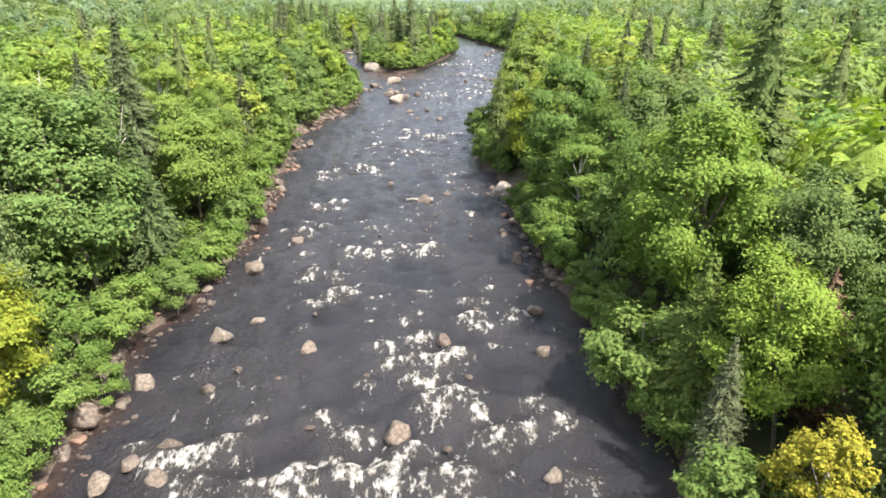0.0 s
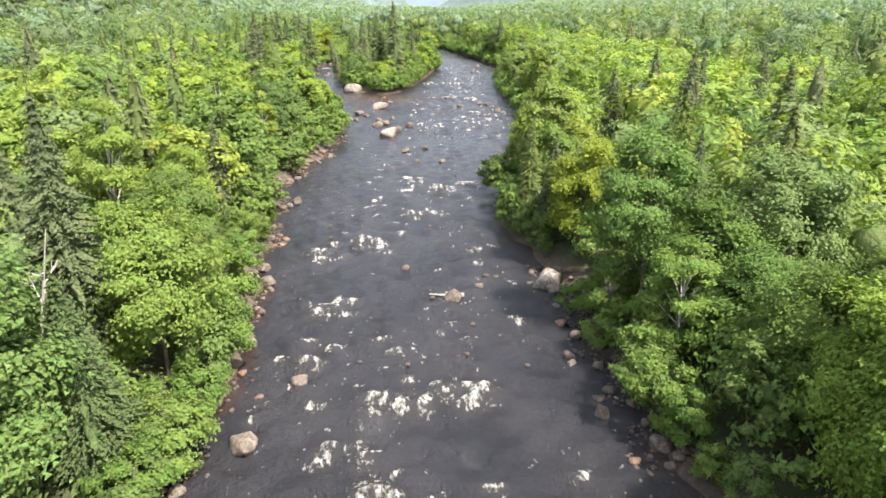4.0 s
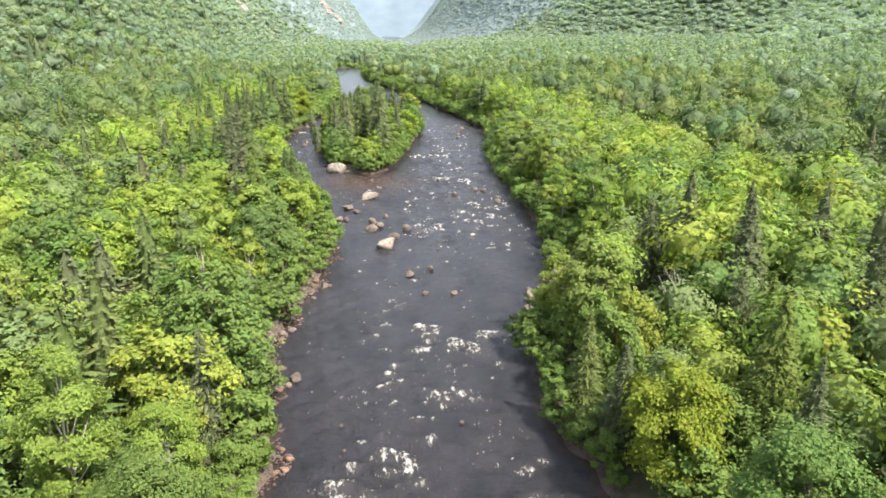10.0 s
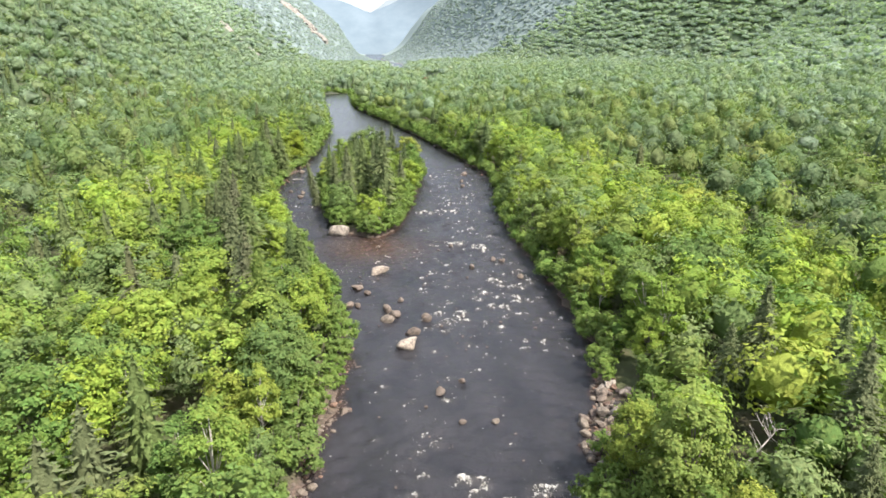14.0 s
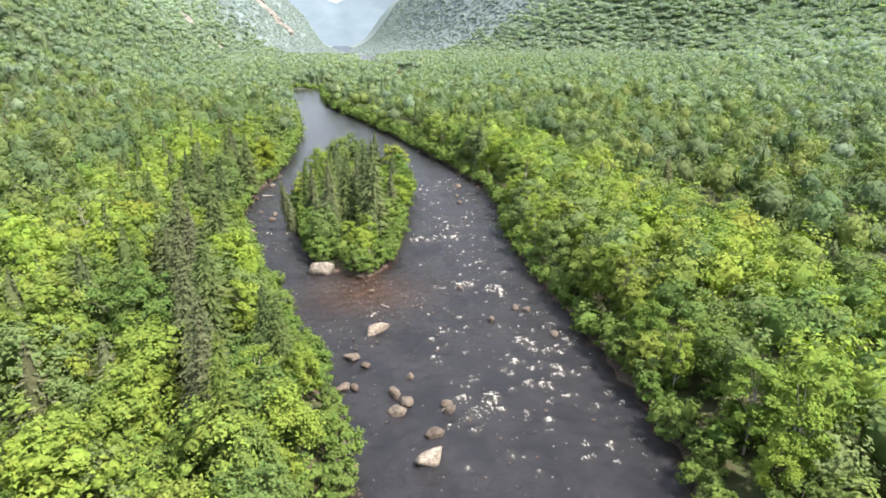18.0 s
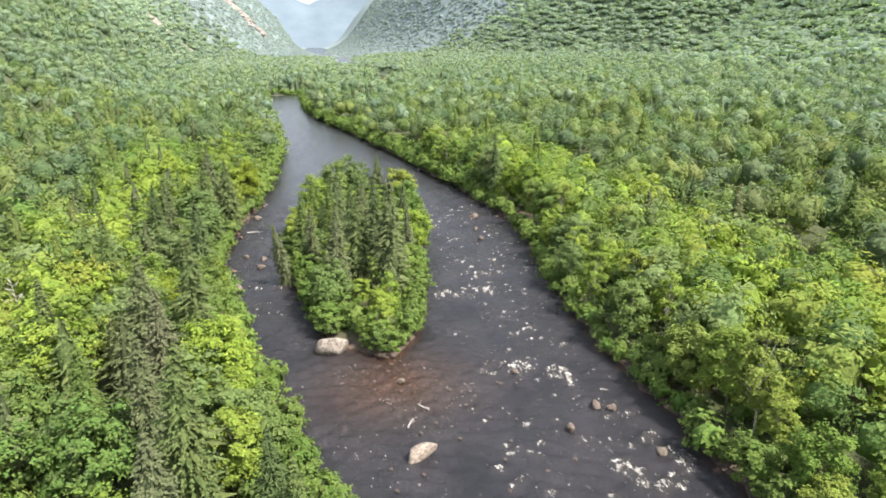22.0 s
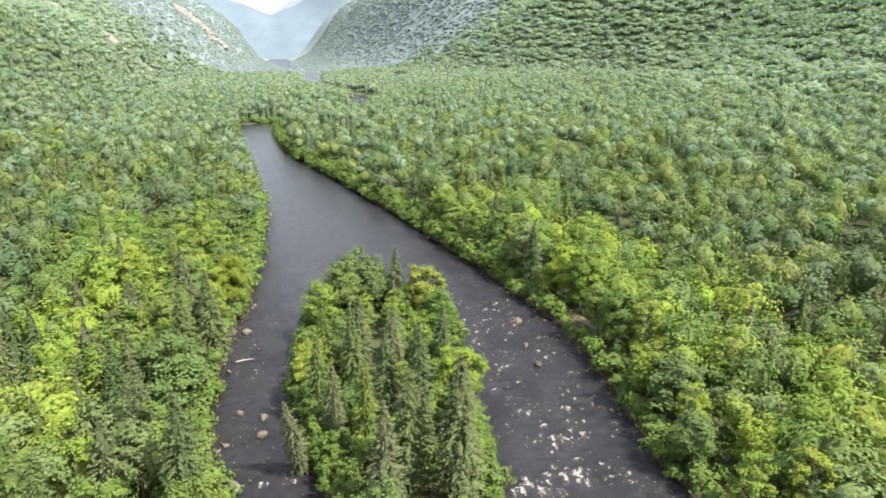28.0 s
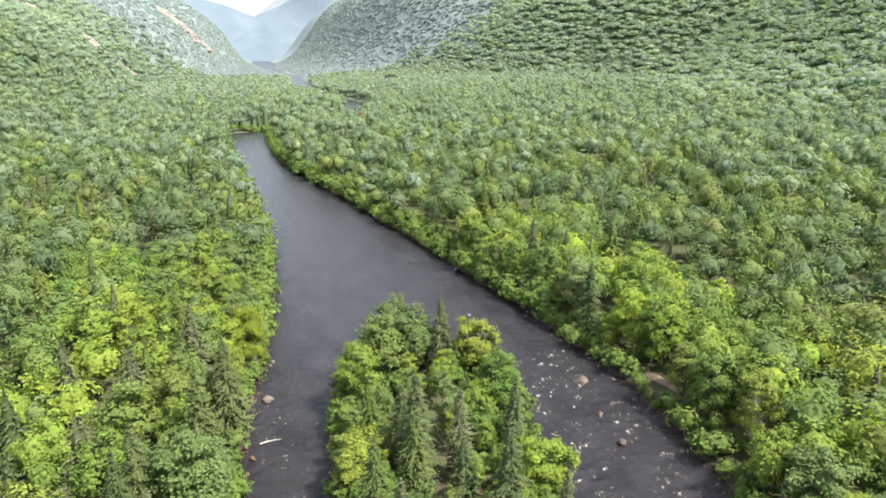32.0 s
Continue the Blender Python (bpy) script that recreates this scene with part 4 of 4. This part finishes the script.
def slopes(name, x0, x1, y0, y1, step, size, wide, mat, label, keep, sunk=0.3):
    x, y = scatter(x0, x1, y0, y1, step, pr, 0.95)
    ok = (land(x, y) > 6) & valley(x, y) & keep(x + pr.uniform(-70, 70, len(x)), y + pr.uniform(-90, 90, len(x))) & open_ground(x, y)
    x, y = x[ok], y[ok]
    fir = pr.uniform(size=len(x)) < conifer_share(x / 4, y / 4) * 0.4
    for tag, protos, pick, thin in (("broadleaf", hill_broad if y1 < 1300 else ridge_broad, ~fir, 1.0), ("spruce", hill_fir if y1 < 1300 else ridge_fir, fir, 0.8)):
        n = pick.sum()
        woods(name + "_" + tag, protos, rows_for(x[pick], y[pick], size * pr.uniform(0.75, 1.1, n), size * thin * wide * pr.uniform(0.85, 1.15, n), sunk), mat, label)


def hillside(x, y):
    return height(x, y) > 22


# Hillside and mountain woods wear haze-coloured leaves, bluer with distance.
slopes("lower_slope_woods", 190, 1100, 300, 1230, 6.8, 11.0, 1.75, SLOPE_LEAF_HAZE, "green woods on the lower mountain slopes, paled with painted haze", lambda x, y: hillside(x, y) & (y < 1150) & (((x > 300) & (y < 760)) | ((x > 0.25 * y) & (y >= 760))), 4.2)
slopes("valley_head_woods", -420, 370, 670, 1230, 7.4, 10.0, 1.2, SLOPE_LEAF_HAZE, "green woods at the head of the valley, paled with painted haze", lambda x, y: hillside(x, y) & (x <= 0.25 * y) & (y >= 760) & (y < 1150), 3.0)
slopes("valley_floor_woods", -150, 480, 670, 1290, 7.2, 11.0, 1.4, HEAD_LEAF_HAZE, "green woods on the flat floor of the far valley, paled with painted haze", lambda x, y: ~hillside(x, y) & (y >= 760) & (y < 1290))
slopes("mountain_woods", -620, 1300, 1060, 2900, 8.8, 11.0, 2.1, FAR_LEAF_HAZE, "woods covering the mountain sides, haze painted in as blue-green", lambda x, y: (y >= 1150) & (hillside(x, y) | (y > 1290)) & (height(x, y) < 330) & (np.abs(x - 0.12 * y) < 0.40 * y), 7.4)
wx, wy = scatter(-150, 150, -70, 250, 7.0, pr, 0.6)
ok = ~valley(wx, wy) & (land(wx, wy) > 3) & ((np.abs(wx) > 61) | (wy < -4) | ~valley(wx, wy))
woods("outer_woods", hill_broad, rows_for(wx[ok], wy[ok], pr.uniform(8, 12, ok.sum()), pr.uniform(9, 12, ok.sum())), LEAF, "green broadleaf woods away from the river")
# ---- far mountains and sky edge ----
def far_ridge(name, y, points, seed, mat, label):
    """A far-off mountain range: a rough sloping sheet whose crest follows a few heights."""
    xs = np.linspace(points[0][0], points[-1][0], 90)
    crest = np.interp(xs, *np.array(points, float).T)
    r = np.random.default_rng(seed)
    for k in range(1, 7):
        crest = crest + 9 / k * np.sin(xs / (190 / k) + r.uniform(0, 6))
    rows = []
    for k in range(12):
        u = k / 11
        rows.append(np.stack([xs, y - 500 * (1 - u) + 25 * np.sin(xs / 70 + 3 * u), crest * u ** 1.1 - 20 * (1 - u)], 1))
    v = np.concatenate(rows)
    tagged(new(name, mesh_from(name, v, grid_faces(12, 90), [mat], smooth_faces=True)), label, "backdrop", kind="structure")


def far_material(name, low, high):
    m = Mat(name, 1.0)
    m.colour(m.ramp(m.noise(0.012, 6, 0.65, m.coords()), [(0.35, low), (0.65, high)]))
    m.b.inputs["Specular IOR Level"].default_value = 0.0
    return m.m


# Ridge colours carry the haze: pale blue in the base, paler farther off.
RIDGE_HAZE_A = far_material("ridge_haze_blue", (0.120, 0.158, 0.190), (0.140, 0.178, 0.210))
RIDGE_HAZE_B = far_material("ridge_haze_palest", (0.21, 0.245, 0.262), (0.23, 0.265, 0.285))
far_ridge("backdrop_ridge_near", 3900, [(-900, 560), (-73, 303), (60, 262), (173, 206), (300, 268), (427, 346), (900, 560), (2200, 800)], 3, RIDGE_HAZE_A, "forested ridge closing the valley, painted pale blue as haze")
far_ridge("backdrop_ridge_far", 4700, [(-900, 520), (0, 330), (120, 300), (210, 255), (330, 330), (900, 600)], 4, RIDGE_HAZE_B, "mountain at the valley's end, painted very pale as haze")


# ---- boulders ----
def boulder(seed, base, flat=0.7, cuts=13):
    """A worn granite block: a ball cut by planes, then roughened."""
    r = np.random.default_rng(seed)
    v = base[0] * r.uniform(0.85, 1.2, 3)
    for k in range(cuts):
        n = unit(r.normal(size=3))
        over = np.clip(v @ n - r.uniform(0.5, 0.8), 0, None)
        v = v - over[:, None] * n * 0.9
    v = v * (1 + 0.05 * np.sin(v[:, :1] * 5 + seed) * np.cos(v[:, 1:2] * 6) + r.normal(0, 0.012, (len(v), 1)))
    v[:, 2] *= flat
    return v * 0.58, base[1]


ROCKS = [mesh_from("boulder", *boulder(100 + k, ICO2, 0.62 + 0.05 * k), [ROCK], smooth_faces=True) for k in range(6)]
PALE = [mesh_from("boulder", *boulder(120 + k, ICO2, 0.72, 15), [ROCK_PALE], smooth_faces=True) for k in range(4)]
STONES = [mesh_from("stone", *boulder(140 + k, ICO1, 0.6, 6), [ROCK if k < 4 else ROCK_WET], smooth_faces=True) for k in range(7)]


def put_rock(name, mesh, x, y, size, label, group, sink=0.12, tall=1.0):
    ob = new(name, mesh)
    z = max(float(height(x, y)), -0.08) + size * (0.28 - sink) * tall
    ob.matrix_basis = pose(x, y, z, pr.uniform(-8, 8), pr.uniform(-8, 8), pr.uniform(0, 360)) @ Matrix.Diagonal((size, size * pr.uniform(0.75, 1.0), size * tall, 1))
    return tagged(ob, label, "boulder" if size > 0.7 else "stone", group)


NEAR_ROCKS = [(-11.8, 40.3, 1.7), (-10.8, 21.9, 1.1), (-10.5, 19.9, 1.1), (-12.0, 20.9, 0.9), (-12.7, 19.7, 1.0), (-15.2, 23.5, 1.5), (-16.1, 28.9, 1.1), (-13.9, 26.8, 1.2), (-11.4, 31.2, 1.2),
              (-14.5, 42.4, 1.1), (6.5, 33.8, 0.9), (6.2, 29, 0.8), (4.9, 19.6, 0.9), (-1.3, 22.5, 1.3), (-6.3, 29.6, 1.1), (0.9, 30.3, 1.0), (-9.8, 33, 0.7), (8.4, 38.9, 1.0),
              (6.7, 43, 0.7), (-10.5, 26.1, 0.8), (-15.1, 21.5, 1.0), (-14.1, 59.9, 1.5), (-14.9, 62.8, 1.3), (-13.5, 50.4, 1.1), (-9.9, 45.8, 1.2), (6.5, 41.8, 1.0),
              (6.2, 46.5, 0.8), (7.7, 46.3, 0.8), (7.5, 57, 1.3), (-3.4, 62, 0.7), (2.1, 58.1, 0.8), (0, 56.3, 1.3)]
FAR_ROCKS = [(-14.6, 81, 1.3), (-6.8, 125.7, 1.9), (-10.7, 138.9, 1.7), (-1.1, 124.9, 1.4), (-1, 99.1, 0.9), (2.4, 98.6, 1.1), (-13.1, 103, 1.1), (0.5, 107.4, 1.0), (-2.4, 105.2, 1.3),
             (-6.5, 129.5, 1.6), (-5.5, 127.2, 1.9), (-1.3, 126.4, 1.4), (-4.2, 133, 1.1), (-9.1, 136.7, 1.2), (-12.2, 131.8, 1.5), (-10.8, 131.8, 1.0), (15.7, 148.8, 1.4),
             (16.7, 140.5, 1.4), (-22.9, 210.6, 1.5), (-3.6, 121, 1.9), (14.2, 149.7, 1.3), (9.5, 146.3, 1.2), (8, 159.2, 1.1), (-27, 195.8, 2.4), (-28.5, 193.6, 1.4),
             (-6, 160.6, 0.9), (-23.2, 206.3, 1.4), (-26, 212.4, 1.2), (-24.6, 240.3, 1.8), (24.1, 229.6, 2.2), (21.6, 220.4, 1.2), (20.6, 213.2, 1.6)]
for n, (x, y, s) in enumerate(NEAR_ROCKS + FAR_ROCKS):
    dry = land(np.array(x), np.array(y)) > 0
    put_rock("boulder", ROCKS[n % 6], x, y, s * 1.05, "worn reddish-brown granite boulder " + ("on the stony bank" if dry else "standing in the river"), "river boulders")
for n, (x, y, s, tall, turn, label) in enumerate([(7.5, 58.0, 3.0, 1.15, 20, "large pale grey granite boulder at the water's edge"), (-4.9, 116.9, 3.3, 0.75, 8, "broad flat sunlit boulder in midstream"),
                                                  (-6.9, 145.6, 3.1, 0.75, 15, "rounded pale boulder in midstream below the island"), (-13.3, 170.3, 3.9, 1.35, -5, "big pale boulder at the island's tip"),
                                                  (23.6, 288.3, 1.7, 0.9, 40, "small whitish boulder on the far bank")]):
    ob = new("boulder", PALE[n % 4])
    ob.matrix_basis = pose(x, y, 0.12 * s, 3, -4, turn) @ Matrix.Diagonal((s, s * 0.62, s * tall, 1))
    tagged(ob, label, "boulder", "pale boulders")
for k in range(44):
    y = pr.uniform(90, 103.5)
    x = float(banks(np.array(y))[1]) + pr.uniform(-0.8, 3.2)
    put_rock("boulder", (ROCKS + PALE)[pr.integers(0, 9)], x, y, pr.uniform(0.7, 1.6), "pinkish granite boulder in a heap on the bank", "heaped boulders", 0.08)

# stones along the banks: side, y from, y to, spread inland and into the water, count
SHORES = ((0, 14, 48, 1.6, 1.8, 34), (0, 50, 66, 1.3, 0.6, 34), (0, 66, 108, 1.3, 1.2, 90), (0, 108, 135, 1.0, 1.2, 20), (1, 36, 62, 1.4, 2.2, 42), (1, 88, 104, 2.2, 0.8, 60),
          (0, 186, 260, 1.0, 2.0, 40), (1, 196, 262, 0.6, 2.2, 40))
shore_count = 0
for side, y0, y1, inland, out, count in SHORES:
    for k in range(count):
        y = pr.uniform(y0, y1)
        off = pr.uniform(-out, inland)
        x = float(banks(np.array(y))[side]) + (-off if side == 0 else off)
        s = pr.uniform(0.3, 0.75) * (1.35 if pr.uniform() < 0.2 else 1.0)
        shore_count += 1
        put_rock("stone", STONES[pr.integers(0, 7)], x, y, s, "small brown river stone on the bank" if off > 0 else "small wet stone at the water's edge", "bank stones", 0.1)


def gravel():
    """The small stones between the larger ones, and those breaking the shallow riffles."""
    r = np.random.default_rng(9)
    rows = []
    for side, y0, y1, inland, out, count in SHORES:
        y = r.uniform(y0, y1, count * 9)
        off = r.uniform(-out * 0.8, inland, len(y))
        e = banks(y)[side]
        rows.append(np.stack([e - off if side == 0 else e + off, y, r.uniform(0.12, 0.36, len(y))], 1))
    for x0, x1, y0, y1, count in ((-11, 4, 16, 112, 60), (-12, 14, 112, 165, 90), (9, 27, 170, 260, 90), (-27, -20, 180, 245, 60), (-11, -3, 156, 166, 40)):
        rows.append(np.stack([r.uniform(x0, x1, count), r.uniform(y0, y1, count), r.uniform(0.15, 0.55, count)], 1))
    rows = np.concatenate(rows)
    vs, fs = [], []
    for k, (x, y, s) in enumerate(rows):
        v, f = ICO0
        a = r.uniform(0, 6.28)
        p = v * r.uniform(0.75, 1.2, (12, 1)) * s * 0.5 * np.array([1.1, 0.9, 0.65])
        p = np.stack([p[:, 0] * np.cos(a) - p[:, 1] * np.sin(a), p[:, 0] * np.sin(a) + p[:, 1] * np.cos(a), p[:, 2]], 1)
        vs.append(p + (x, y, max(float(height(x, y)), -0.04) + 0.1 * s))
        fs.append(f + 12 * k)
    tagged(new("gravel", mesh_from("gravel", np.concatenate(vs), np.concatenate(fs), [ROCK_GRAVEL])), "reddish-brown gravel and cobbles along the banks", "gravel", kind="stuff")


gravel()


# ---- dead wood ----
def dead_tree(name, seed, h, x, y, tip, label, reach=0.3, z=None):
    r = np.random.default_rng(seed)
    root = new(name)
    bend = np.array([r.normal(0, 0.05) * h, r.normal(0, 0.05) * h, h * 0.6])
    part("trunk", joined([limb((0, 0, -0.4), bend, 0.11, 0.07, 7), limb(bend, (bend[0] * 1.6, bend[1] * 1.4, h), 0.07, 0.015, 6)]), DEADWOOD, root)
    for k in range(11):
        u = r.uniform(0.35, 0.95)
        a = r.uniform(0, 6.28)
        p = bend * min(1, u / 0.6) if u < 0.6 else bend + (np.array([bend[0] * 1.6, bend[1] * 1.4, h]) - bend) * (u - 0.6) / 0.4
        ln = h * reach * r.uniform(0.5, 1.0) * (1.2 - u)
        e = p + np.array([np.cos(a) * ln, np.sin(a) * ln, ln * r.uniform(0.2, 0.9)])
        twig = [limb(p, e, 0.035, 0.015, 5)]
        for t in range(3):
            s = p + (e - p) * r.uniform(0.4, 0.9)
            twig.append(limb(s, s + unit(e - p + r.normal(0, 0.6, 3) * ln) * ln * 0.45, 0.016, 0.006, 4))
        part("branch", joined(twig), DEADWOOD, root)
    root.matrix_basis = pose(x, y, float(height(x, y)) if z is None else z, tip[0], tip[1], r.uniform(0, 360))
    return tagged(root, label, "dead tree", "dead trees")


SNAG = "bare bleached dead tree among green woods"
for n, (x, y, h, tip) in enumerate([(-22.0, 42.0, 10.5, (8, 12)), (-33.0, 55.0, 10.5, (4, 5)), (-50.0, 176.0, 11, (2, 3)), (-17.0, 106.0, 6, (10, 35)), (-22.0, 34.0, 9, (-10, 8)), (-31.0, 96.0, 9, (5, 0))]):
    dead_tree("dead_tree", 200 + n, h, x, y, tip, SNAG)


fallen = dead_tree("dead_tree", 230, 6.5, 19.5, 83.5, (0, 0), "fallen bleached tree with bare spreading branches over a clearing", 0.75)
fallen.matrix_basis = pose(19.0, 83.5, 2.6, -20, 48, -10)


def log(x, y, length, radius, turn, tilt, label, z=0.1):
    r = np.random.default_rng(int(length * 100))
    pts = [np.array([length * (u - 0.5), 0.06 * length * np.sin(u * 3), 0]) for u in (0, 0.35, 0.7, 1.0)]
    pieces = [limb(a, b, radius * (1 - 0.25 * k), radius * (1 - 0.25 * (k + 1)), 8) for k, (a, b) in enumerate(zip(pts, pts[1:]))]
    pieces += [limb(p, p + (r.normal(0, 0.2), r.choice([-1, 1]) * 0.5, 0.35), radius * 0.35, 0.01, 5) for p in pts[1:3]]
    ob = new("driftwood_log", mesh_from("driftwood_log", *joined(pieces), [DEADWOOD]))
    ob.matrix_basis = pose(x, y, z, 0, tilt, turn)
    return tagged(ob, label, "log", "driftwood")


log(-4.7, 154.5, 2.2, 0.11, 120, 4, "bleached driftwood log lying on shallow stones")
log(-0.5, 56.8, 2.6, 0.16, 165, 3, "dark waterlogged log breaking the rapids", 0.08)
log(-6.6, 151.5, 2.0, 0.10, 60, 5, "thin bleached branch stranded in the river")
log(-19.5, 317.0, 4.5, 0.16, 15, -6, "fallen trunk reaching from the bank into the river", 0.3)
log(-25.0, 229.0, 3.0, 0.12, 10, 4, "pale fallen branch by the side channel", 0.2)


# ---- trail, sandbar, rock faces ----
def dirt_material(name, low, high):
    m = Mat(name, 0.95)
    c = m.coords()
    m.colour(m.ramp(m.noise(0.8, 6, 0.7, c), [(0.35, low), (0.65, high)]))
    m.bump(m.noise(3.0, 6, 0.7, c), 0.6, 0.1)
    return m.m


DIRT, SAND = dirt_material("trodden_earth", (0.15, 0.105, 0.075), (0.24, 0.18, 0.13)), dirt_material("pale_sand", (0.42, 0.38, 0.30), (0.55, 0.50, 0.41))
tp = np.array(TRAIL, float)
s = np.linspace(0, len(tp) - 1, 90)
line = np.stack([np.interp(s, np.arange(len(tp)), tp[:, 0]), np.interp(s, np.arange(len(tp)), tp[:, 1])], 1)
way = unit(np.gradient(line, axis=0))
cols = [line + np.stack([-way[:, 1], way[:, 0]], 1) * (o + 0.25 * np.sin(s * 9 + o)[:, None]) for o in (-0.9, -0.3, 0.3, 0.9)]
tv = np.stack([np.concatenate([c, (height(c[:, 0], c[:, 1]) + (0.28 if 0 < n < 3 else 0.02))[:, None]], 1) for n, c in enumerate(cols)], 1).reshape(-1, 3)
tagged(new("footpath", mesh_from("footpath", tv, grid_faces(90, 4), [DIRT], smooth_faces=True)), "narrow brown dirt trail along the wooded bank", "path", kind="structure")

a = np.linspace(0, 2 * np.pi, 28, endpoint=False)
ring = [np.stack([SANDBAR[0] + np.cos(a) * 13 * k * (1 + 0.15 * np.sin(3 * a)), SANDBAR[1] + np.sin(a) * 24 * k * (1 + 0.2 * np.cos(2 * a))], 1) for k in (0.05, 0.5, 1.0)]
sv = np.concatenate([np.concatenate([p, (height(p[:, 0], p[:, 1]) + z)[:, None]], 1) for p, z in zip(ring, (2.2, 1.8, -0.3))])
sf = np.array([(k * 28 + i, k * 28 + (i + 1) % 28, k * 28 + 28 + (i + 1) % 28, k * 28 + 28 + i) for k in range(2) for i in range(28)])
tagged(new("sandbar", mesh_from("sandbar", sv, sf, [SAND], smooth_faces=True)), "pale sandbar beside a far bend of the river", "sandbar", kind="structure")

fr = np.random.default_rng(31)
ROCK_CLIFF = rock_material("weathered_cliff", [(0.2, (0.20, 0.19, 0.175)), (0.5, (0.28, 0.265, 0.24)), (0.9, (0.23, 0.215, 0.19))])
CLIFF = [mesh_from("slab", *boulder(170 + k, ICO2, 0.8, 15), [ROCK_CLIFF], smooth_faces=True) for k in range(4)]
for line in ROCK_FACES:
    face = new("rock_face")
    size = 17 if line[0][1] < 1200 else 30
    for a, b in zip(line, line[1:]):
        for u in (0.05, 0.2, 0.35, 0.5, 0.65, 0.8, 0.95):
            x, y = a[0] + (b[0] - a[0]) * u + fr.normal(0, 8), a[1] + (b[1] - a[1]) * u + fr.normal(0, 8)
            slab = new("slab", CLIFF[fr.integers(0, 4)])
            slab.parent = face
            slab.matrix_basis = pose(x, y, float(height(x, y)) - 1.5, fr.uniform(-15, 15), fr.uniform(15, 35), fr.uniform(-30, 30)) @ Matrix.Diagonal((size * fr.uniform(0.5, 1.5), size * fr.uniform(0.4, 1.2), size * fr.uniform(0.4, 0.8), 1))
    tagged(face, "bare pale granite rock face on the wooded mountain side", "cliff", "rock faces")

Kind("red_maple", broadleaf(18, 9, 2.4, 1.0, 24, 70, 0.2, 3, OCTA), BARK, LEAF_RED, "lone tree with rusty red leaves in the valley woods", "tree", "turning trees", 9).put(53.7, 540, 12, 0)
